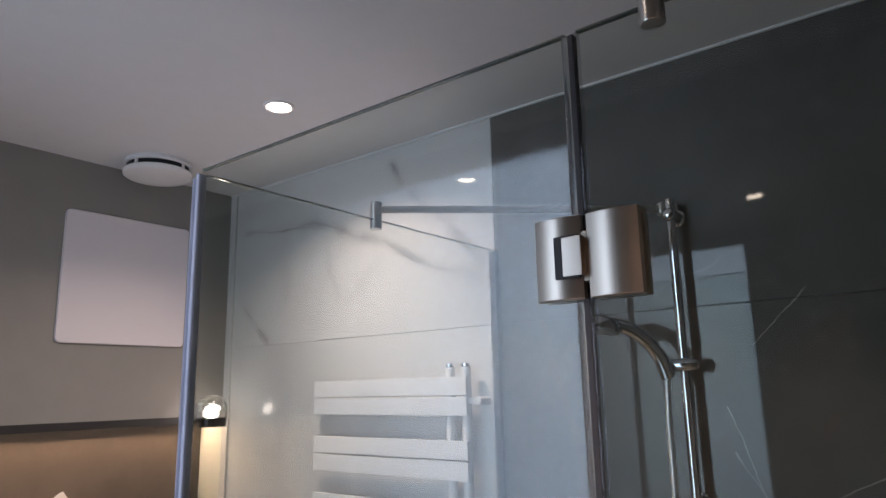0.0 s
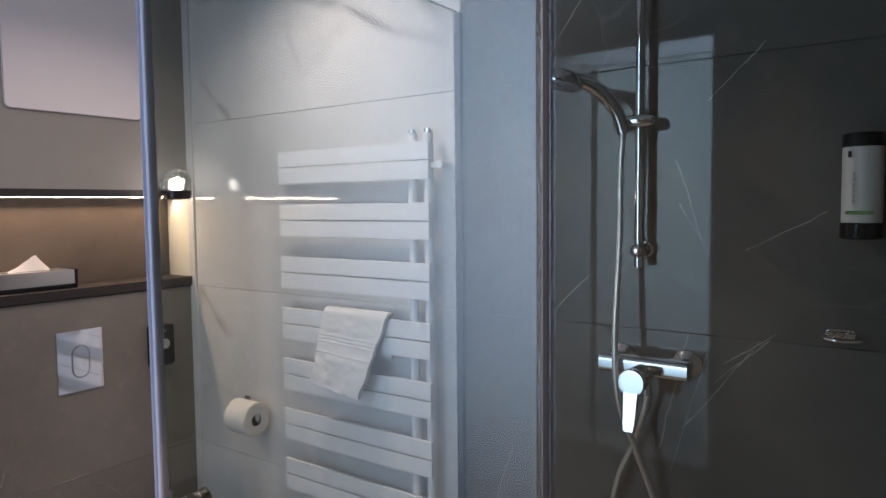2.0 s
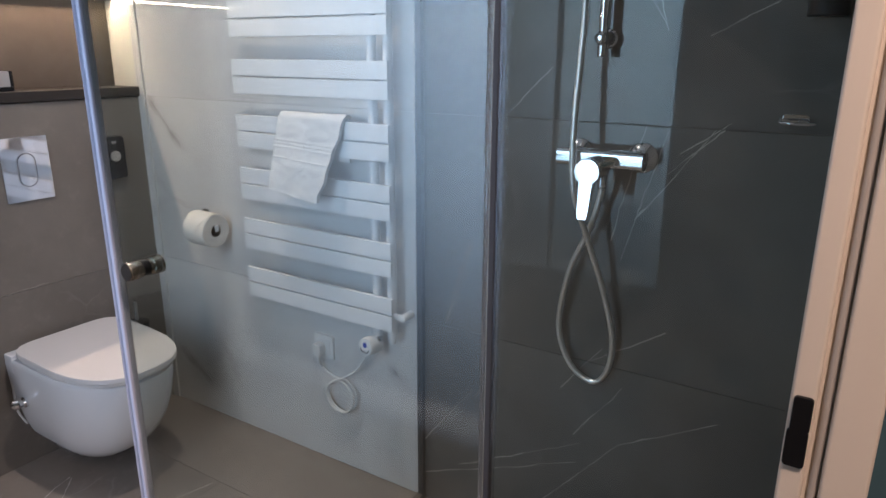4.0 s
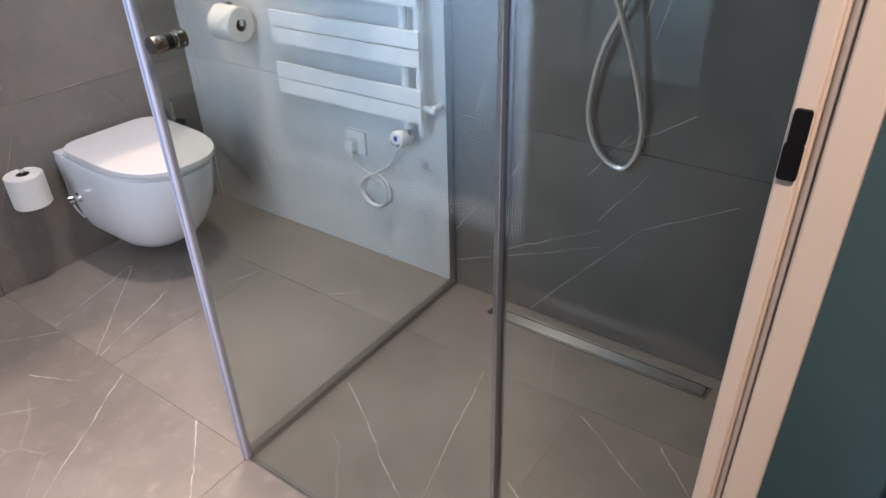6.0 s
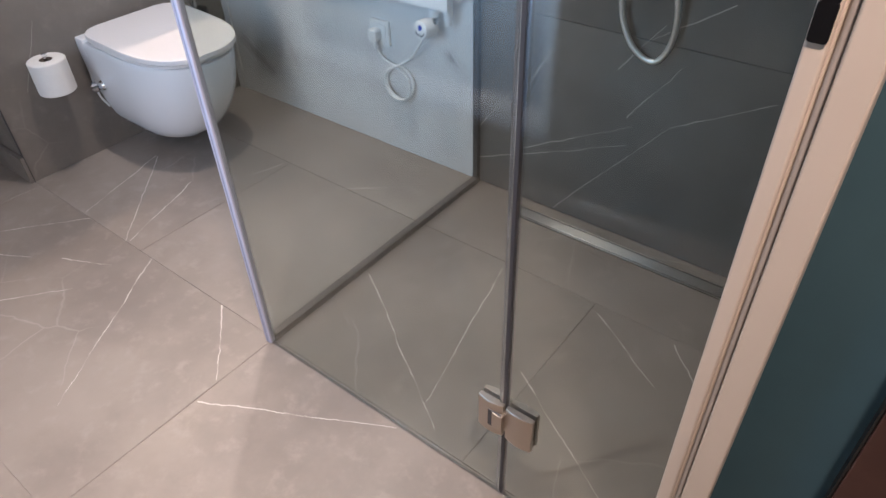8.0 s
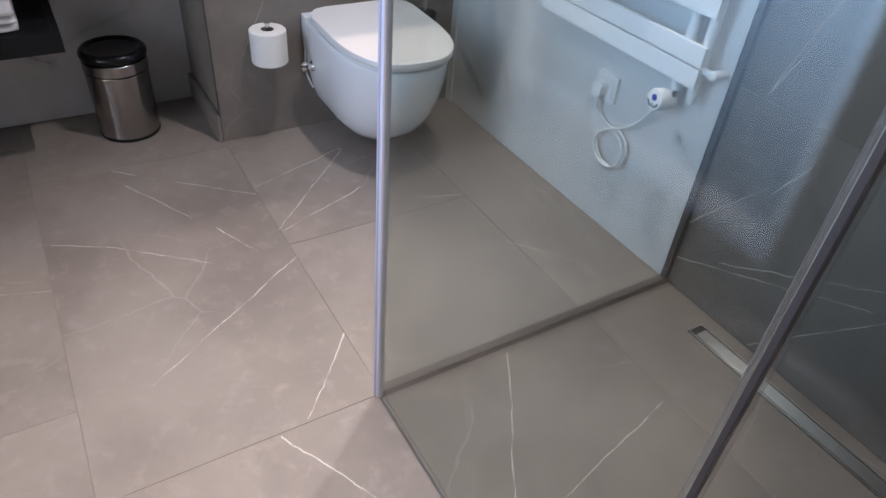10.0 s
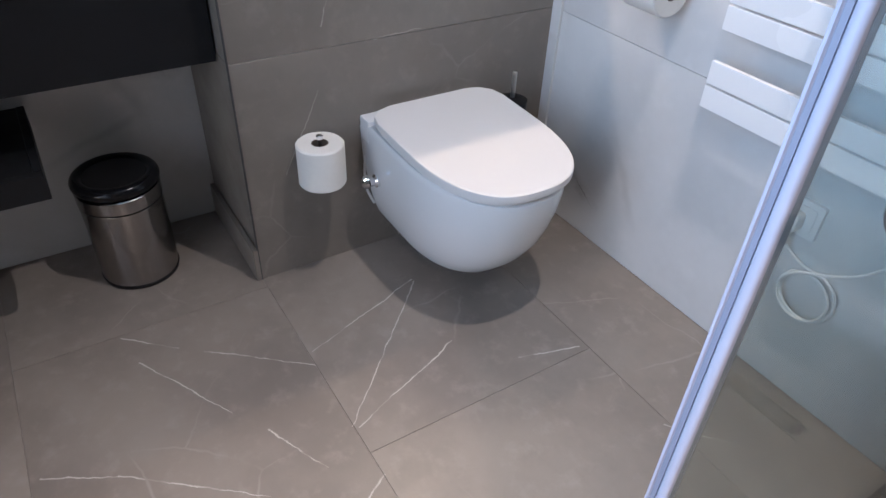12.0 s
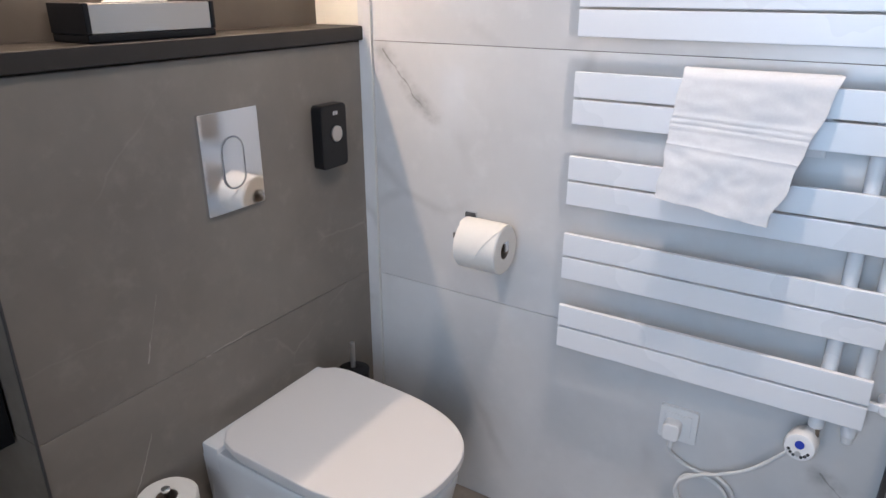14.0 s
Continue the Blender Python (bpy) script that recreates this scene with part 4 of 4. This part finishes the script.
wp = thing("wall_panel", "blank pale square access panel with rounded corners", "panel", G, 1.298, 2.014)
piece("panel", plate((G - 0.001, 1.298, 2.014), "x", 0.432, 0.430, 0.012, 0.016, 0.003), PANELW, wp)
piece("shadow_gap", plate((G - 0.002, 1.298, 2.014), "x", 0.424, 0.424, 0.003, 0.012, 0.001), BLACKM, wp)
piece("screw_cap", turned((G + 0.010, 1.093, 2.217), (1, 0, 0), [(0, 0.004), (0.002, 0.004)], 12), CERAMIC, wp)

# tissue box
tb = thing("tissue_box", "steel tissue box with a black base on the niche shelf", "tissue box", -2.292, 1.175, 1.232)
piece("base", box(-2.345, -2.240, 1.048, 1.305, 1.2325, 1.246, 0.003), BLACKP, tb, "black base")
piece("case", box(-2.343, -2.242, 1.056, 1.297, 1.246, 1.293, 0.002), STEEL, tb)
piece("end_cap", box(-2.345, -2.240, 1.296, 1.306, 1.2455, 1.2945, 0.002), BLACKP, tb)
piece("end_cap", box(-2.345, -2.240, 1.047, 1.057, 1.2455, 1.2945, 0.002), BLACKP, tb)
piece("slot", box(-2.300, -2.285, 1.10, 1.25, 1.2925, 1.2938), DARKSEAL, tb)
bm = bmesh.new()
ridge = []
for k in range(13):
    f = k / 12
    y = 1.115 + 0.125 * f
    hgt = max(0.004, 0.052 * (1 - abs(f - 0.66) / (0.66 if f < 0.66 else 0.34)) + 0.004 * noise.noise((f * 6, 0, 0)))
    o = 0.006 * noise.noise((f * 5, 3, 0))
    ridge.append([(-2.298, y, 1.293), (-2.295 + o, y, 1.293 + hgt * 0.6), (-2.292 + o, y + 0.002, 1.293 + hgt), (-2.289 + o, y, 1.293 + hgt * 0.6), (-2.286, y, 1.293)])
loft(ridge, bm, caps=True, closed=True)
piece("tissue", bm, PAPER, tb, "white tissue pulled up into a peak")

tb.location.y -= 0.020

# globe lamp in the corner over the niche
gl = thing("wall_lamp", "clear glass globe wall lamp with a black collar, lit", "wall lamp", G, 1.59, 1.56)
LX, LY, LZ = -2.120, 1.580, 1.553
piece("arm", rod((G, LY, 1.545), (LX, LY, 1.545), 0.007, 12), BLACKM, gl)
piece("rose", turned((G, LY, 1.545), (1, 0, 0), [(0, 0.022), (0.008, 0.021), (0.010, 0.016)], 20), BLACKM, gl)
piece("collar", turned((LX, LY, LZ - 0.032), (0, 0, 1), [(0, 0.047), (0.002, 0.050), (0.028, 0.051), (0.030, 0.048), (0.032, 0.040)], 32), GLOSSB, gl, "glossy black collar")
prof = [(0.024 - 0.054 * math.cos(radians(a)), 0.054 * math.sin(radians(a))) for a in range(64, 181, 9)]
globe = piece("globe", turned((LX, LY, LZ), (0, 0, 1), prof, 28), RIPPLE, gl, "clear rippled glass globe")
globe.visible_shadow = False
piece("bulb", turned((LX, LY, LZ + 0.002), (0, 0, 1), [(0, 0.006), (0.006, 0.011), (0.018, 0.015), (0.030, 0.012), (0.036, 0.004)], 20), BULB, gl, "glowing bulb")

# toilet rolls
def roll(name, p, axis, width, r, label):
    t = thing(name, label, "toilet roll", *p)
    a = Vector(axis)
    c = 0.021
    u, v = frame_of(a)
    bm = bmesh.new()
    n = 44
    rings = []
    for h, rr in ((0.0, c), (0.0, r - 0.003), (0.003, r), (width - 0.003, r), (width, r - 0.003), (width, c), (0.0, c)):
        rings.append([Vector(p) + a * h + (u * math.cos(2 * math.pi * k / n) + v * math.sin(2 * math.pi * k / n)) * (rr * (1 + 0.006 * math.sin(k * 0.9) * (rr > c))) for k in range(n)])
    loft(rings, bm, caps=False)
    piece("paper", bm, PAPER, t)
    core = bmesh.new()
    loft([[Vector(p) + a * h + (u * math.cos(2 * math.pi * k / 24) + v * math.sin(2 * math.pi * k / 24)) * rr for k in range(24)]
          for h, rr in ((0.001, 0.0208), (width - 0.001, 0.0208), (width - 0.001, 0.0192), (0.001, 0.0192))], core, caps=False)
    piece("core", core, KRAFT, t, "dark cardboard core")
    return t


PX, PY = G + 0.062, 0.970
roll("toilet_roll", (PX, PY, 0.292), (0, 0, 1), 0.108, 0.058, "white spare toilet roll upright on its holder")
sp = thing("spare_roll_holder", "chrome upright spare roll holder on the tiled wall", "roll holder", G, PY, 0.33)
piece("pin", rod((PX, PY, 0.285), (PX, PY, 0.412), 0.0055, 14), CHROME, sp)
piece("pin_top", turned((PX, PY, 0.408), (0, 0, 1), [(0, 0.007), (0.003, 0.0085), (0.010, 0.0085), (0.012, 0.006)], 16), CHROME, sp)
piece("arm", tube([(PX, PY, 0.287), (PX - 0.03, PY, 0.284), (G, PY, 0.284)], 0.005), CHROME, sp)
piece("rose", turned((G, PY, 0.284), (1, 0, 0), [(0, 0.018), (0.004, 0.018), (0.006, 0.015)], 20), CHROME, sp)

QX, QY, QZ = -1.886, W - 0.072, 0.772
tr2 = roll("toilet_roll", (QX, QY, QZ), (1, 0, 0), 0.105, 0.056, "white toilet roll with its end folded to a point")
bm = bmesh.new()
arc = []
for k in range(15):
    a = radians(70 + 125 * k / 14)
    w = 0.5 if k < 5 else 0.5 - 0.5 * (k - 5) / 9
    arc.append([(QX + 0.0525 - 0.105 * w, QY + 0.0572 * math.cos(a), QZ + 0.0572 * math.sin(a)), (QX + 0.0525 + 0.105 * w, QY + 0.0572 * math.cos(a), QZ + 0.0572 * math.sin(a)),
                (QX + 0.0525 + 0.105 * w, QY + 0.0588 * math.cos(a), QZ + 0.0588 * math.sin(a)), (QX + 0.0525 - 0.105 * w, QY + 0.0588 * math.cos(a), QZ + 0.0588 * math.sin(a))])
loft(arc, bm)
piece("folded_end", bm, PAPER, tr2, "pointed folded paper end")
hol = thing("roll_holder", "chrome toilet roll holder on the marble wall", "roll holder", QX, W, QZ)
piece("bar", rod((QX - 0.025, QY, QZ + 0.012), (QX + 0.108, QY, QZ + 0.012), 0.006, 14), CHROME, hol)
piece("arm", box(QX - 0.028, QX - 0.016, QY - 0.006, W - 0.001, QZ + 0.004, QZ + 0.020, 0.002), CHROME, hol)
piece("rose", plate((QX - 0.022, W - 0.001, QZ + 0.022), "y", 0.030, 0.055, 0.007, 0.003), CHROME, hol)
piece("end_stop", box(QX + 0.104, QX + 0.110, QY - 0.008, QY + 0.008, QZ - 0.002, QZ + 0.022, 0.002), CHROME, hol)

# brush
BX, BY = G + 0.057, 1.543
br = thing("toilet_brush", "toilet brush with a steel handle in a dark holder", "toilet brush", BX, BY, 0.16)
piece("handle", rod((BX, BY, 0.37), (BX, BY, 0.465), 0.0065, 14), STEEL, br)
piece("holder", turned((BX, BY, 0.155), (0, 0, 1), [(0, 0.036), (0.004, 0.040), (0.22, 0.042), (0.225, 0.040)], 28), BLACKP, br, "dark cup holder")
piece("cover", turned((BX, BY, 0.381), (0, 0, 1), [(0, 0.042), (0.004, 0.042), (0.010, 0.02), (0.012, 0.008)], 28), BLACKP, br)
piece("wall_arm", box(G, BX - 0.035, BY - 0.012, BY + 0.012, 0.33, 0.35, 0.002), CHROME, br)

# ---- vanity ----
van = thing("vanity_unit", "dark wall-hung vanity with a dark stone counter", "vanity", BACK, 0.27, 0.58)
piece("apron", box(BACK + 0.002, -2.292, SOUTH + 0.003, 0.7955, 0.585, 0.768, 0.003), BLACKF, van, "dark charcoal front panel")
piece("counter", box(BACK + 0.002, -2.285, SOUTH + 0.003, 0.7955, 0.769, 0.787, 0.002), COUNTER, van, "dark stone counter top")
low = thing("towel_shelf", "charcoal floating shelf under the vanity holding towels", "shelf", BACK, 0.08, 0.37)
piece("board", box(BACK + 0.002, G - 0.034, SOUTH + 0.003, 0.380, 0.378, 0.434, 0.001), BLACKF, low)
piece("front_edge", box(G - 0.0338, G - 0.015, SOUTH + 0.003, 0.398, 0.376, 0.436, 0.002), BLACKF, low)
piece("end_edge", box(BACK + 0.002, G - 0.0342, 0.3802, 0.398, 0.376, 0.436, 0.002), BLACKF, low)


def folded(name, x0, x1, y0, y1, z0, layers, label, seed):
    """A towel folded flat: soft rounded layers that share one fold at the front."""
    t = thing(name, label, "towel", (x0 + x1) / 2, (y0 + y1) / 2, z0, "folded towels on the shelf")
    z = z0
    for k, h in enumerate(layers):
        bm = box(x0, x1, y0, y1, z, z + h)
        bmesh.ops.subdivide_edges(bm, edges=bm.edges[:], cuts=9, use_grid_fill=True)
        for v in bm.verts:
            f = (v.co.z - z) / h
            sx, sy = (v.co.x - x0) / (x1 - x0), (v.co.y - y0) / (y1 - y0)
            rnd = 4 * f * (1 - f)
            pull = (1 - rnd) * 0.010
            if sx > 0.99:
                v.co.x -= pull
            if sy > 0.99:
                v.co.y -= pull
            if sy < 0.01:
                v.co.y += pull
            q = (v.co.x * 9 + seed, v.co.y * 9, z * 20)
            v.co.z += (0.009 * noise.noise(q) + 0.004 * noise.noise((v.co.x * 26 + seed, v.co.y * 26, z * 50))) * (0.3 + f) - 0.010 * max(0, (sx - 0.86) / 0.14) ** 2 * (1 if f > 0.5 else 0)
            v.co.x += (0.012 * noise.noise((v.co.y * 7 + seed, z * 30, 2)) + 0.005 * noise.noise((v.co.y * 24, v.co.z * 60, seed))) * sx
            v.co.y += 0.006 * noise.noise((v.co.x * 8 + seed, z * 30, 7))
        piece("layer", bm, TERRY, t)
        z += h - 0.001
    return t


folded("bath_towel", -2.575, -2.262, -0.215, 0.112, 0.437, (0.034, 0.046, 0.040), "thick white bath towels folded on the dark shelf", 1.0)
folded("hand_towel", -2.570, -2.275, 0.128, 0.302, 0.437, (0.022, 0.022, 0.026), "smaller white towels folded in a stack", 7.0)

# bin
NX, NY = -2.434, 0.536
bn = thing("waste_bin", "round brushed steel waste bin with a black rim", "bin", NX, NY, 0)
piece("body", turned((NX, NY, 0.006), (0, 0, 1), [(0, 0.094), (0.002, 0.0965), (0.219, 0.0985), (0.222, 0.0975)], 48), BINM, bn)
piece("foot_ring", turned((NX, NY, 0.0), (0, 0, 1), [(0, 0.096), (0.010, 0.0985), (0.012, 0.0965)], 48), BLACKP, bn, "black foot ring")
piece("lid_band", turned((NX, NY, 0.2320), (0, 0, 1), [(0, 0.0985), (0.002, 0.1005), (0.034, 0.1005), (0.036, 0.0985)], 48), BINM, bn, "steel lid band")
ringp = [(0.034 - 0.0175 * math.cos(radians(a)), 0.0865 - 0.0175 * math.cos(radians(a + 90))) for a in range(-10, 231, 16)]
piece("rim", turned((NX, NY, 0.2515), (0, 0, 1), ringp, 48), GLOSSB, bn, "thick rounded glossy black rim")
piece("swing_flap", turned((NX, NY, 0.268), (0, 0, 1), [(0, 0.078), (0.004, 0.076), (0.010, 0.06), (0.014, 0.035), (0.0155, 0.005)], 40), GLOSSB, bn, "glossy black swing flap")
piece("lid_gap", turned((NX, NY, 0.2255), (0, 0, 1), [(0, 0.0962), (0.008, 0.0962)], 48), BLACKP, bn)

# ---- tiles, last ----
GAP = 0.0007


def tiles(parent, axis, face, u0, u1, v0, v1, us, vs, mat, depth=0.008):
    """Tiles between the joints us and vs, each an object with slightly eased edges. axis: the way they face."""
    cache = {}
    for i in range(len(us) - 1):
        for j in range(len(vs) - 1):
            a0, a1, b0, b1 = max(us[i], u0) + GAP, min(us[i + 1], u1) - GAP, max(vs[j], v0) + GAP, min(vs[j + 1], v1) - GAP
            if a1 - a0 < 0.01 or b1 - b0 < 0.01:
                continue
            w, h = round(a1 - a0, 4), round(b1 - b0, 4)
            if (w, h) not in cache:
                e = 0.0006
                pts = []
                for d, k in ((0, 0), (depth - e, 0), (depth, e)):
                    pts.append([(sx * (w / 2 - k), sy * (h / 2 - k), d) for sx, sy in ((-1, -1), (1, -1), (1, 1), (-1, 1))])
                bm = loft(pts)
                me = bpy.data.meshes.new("tile")
                bmesh.ops.recalc_face_normals(bm, faces=bm.faces)
                bm.to_mesh(me)
                bm.free()
                me.materials.append(mat)
                cache[(w, h)] = me
            ob = new("tile", cache[(w, h)])
            ob.parent = parent
            ca, cb_ = (a0 + a1) / 2, (b0 + b1) / 2
            if axis == "z":
                ob.matrix_basis = pose(ca, cb_, face - depth)
            elif axis == "y":
                ob.matrix_basis = pose(ca, face + depth, cb_, 90, 0, 0)
            else:
                ob.matrix_basis = Matrix(((0, 0, 1, face - depth), (1, 0, 0, ca), (0, 1, 0, cb_), (0, 0, 0, 1)))


# floor rows 0.6 m deep, 1.2 m tiles laid half a tile on from row to row
for y0, y1, x in ((SOUTH, 0.20, -2.44), (0.20, 0.80, -2.19), (0.80, 1.40, -1.59), (1.40, W, -2.19)):
    us = [x - 1.2 + 1.2 * k for k in range(5)]
    tiles(floor, "z", 0.0, BACK, 0.112, y0, y1, us, [y0, y1], FLOOR)
rows_z = [0.0, 0.6, 1.2, 1.8, CEIL]
tiles(wall_north, "y", W, G + 0.0375, GX, 0, CEIL, [G, GX], rows_z, WHITET)
tiles(wall_north, "y", W, GX, EAST, 0, CEIL, [GX, GX + 1.2], rows_z, DARKT)
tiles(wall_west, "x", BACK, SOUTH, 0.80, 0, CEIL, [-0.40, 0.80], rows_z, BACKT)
tiles(wall_toilet, "x", G, 0.80, W, 0, 1.196, [0.8, 2.0], [0.0, 0.6, 1.2], GREYT)
for b0, b1 in ((0.098, 0.6), (0.6, 1.196)):
    bm = box(BACK, G - 0.0035, 0.80, 0.808, b0 + GAP, b1 - GAP, 0.0008, 1)
    t = part("tile", bm, GREYT, wall_toilet)
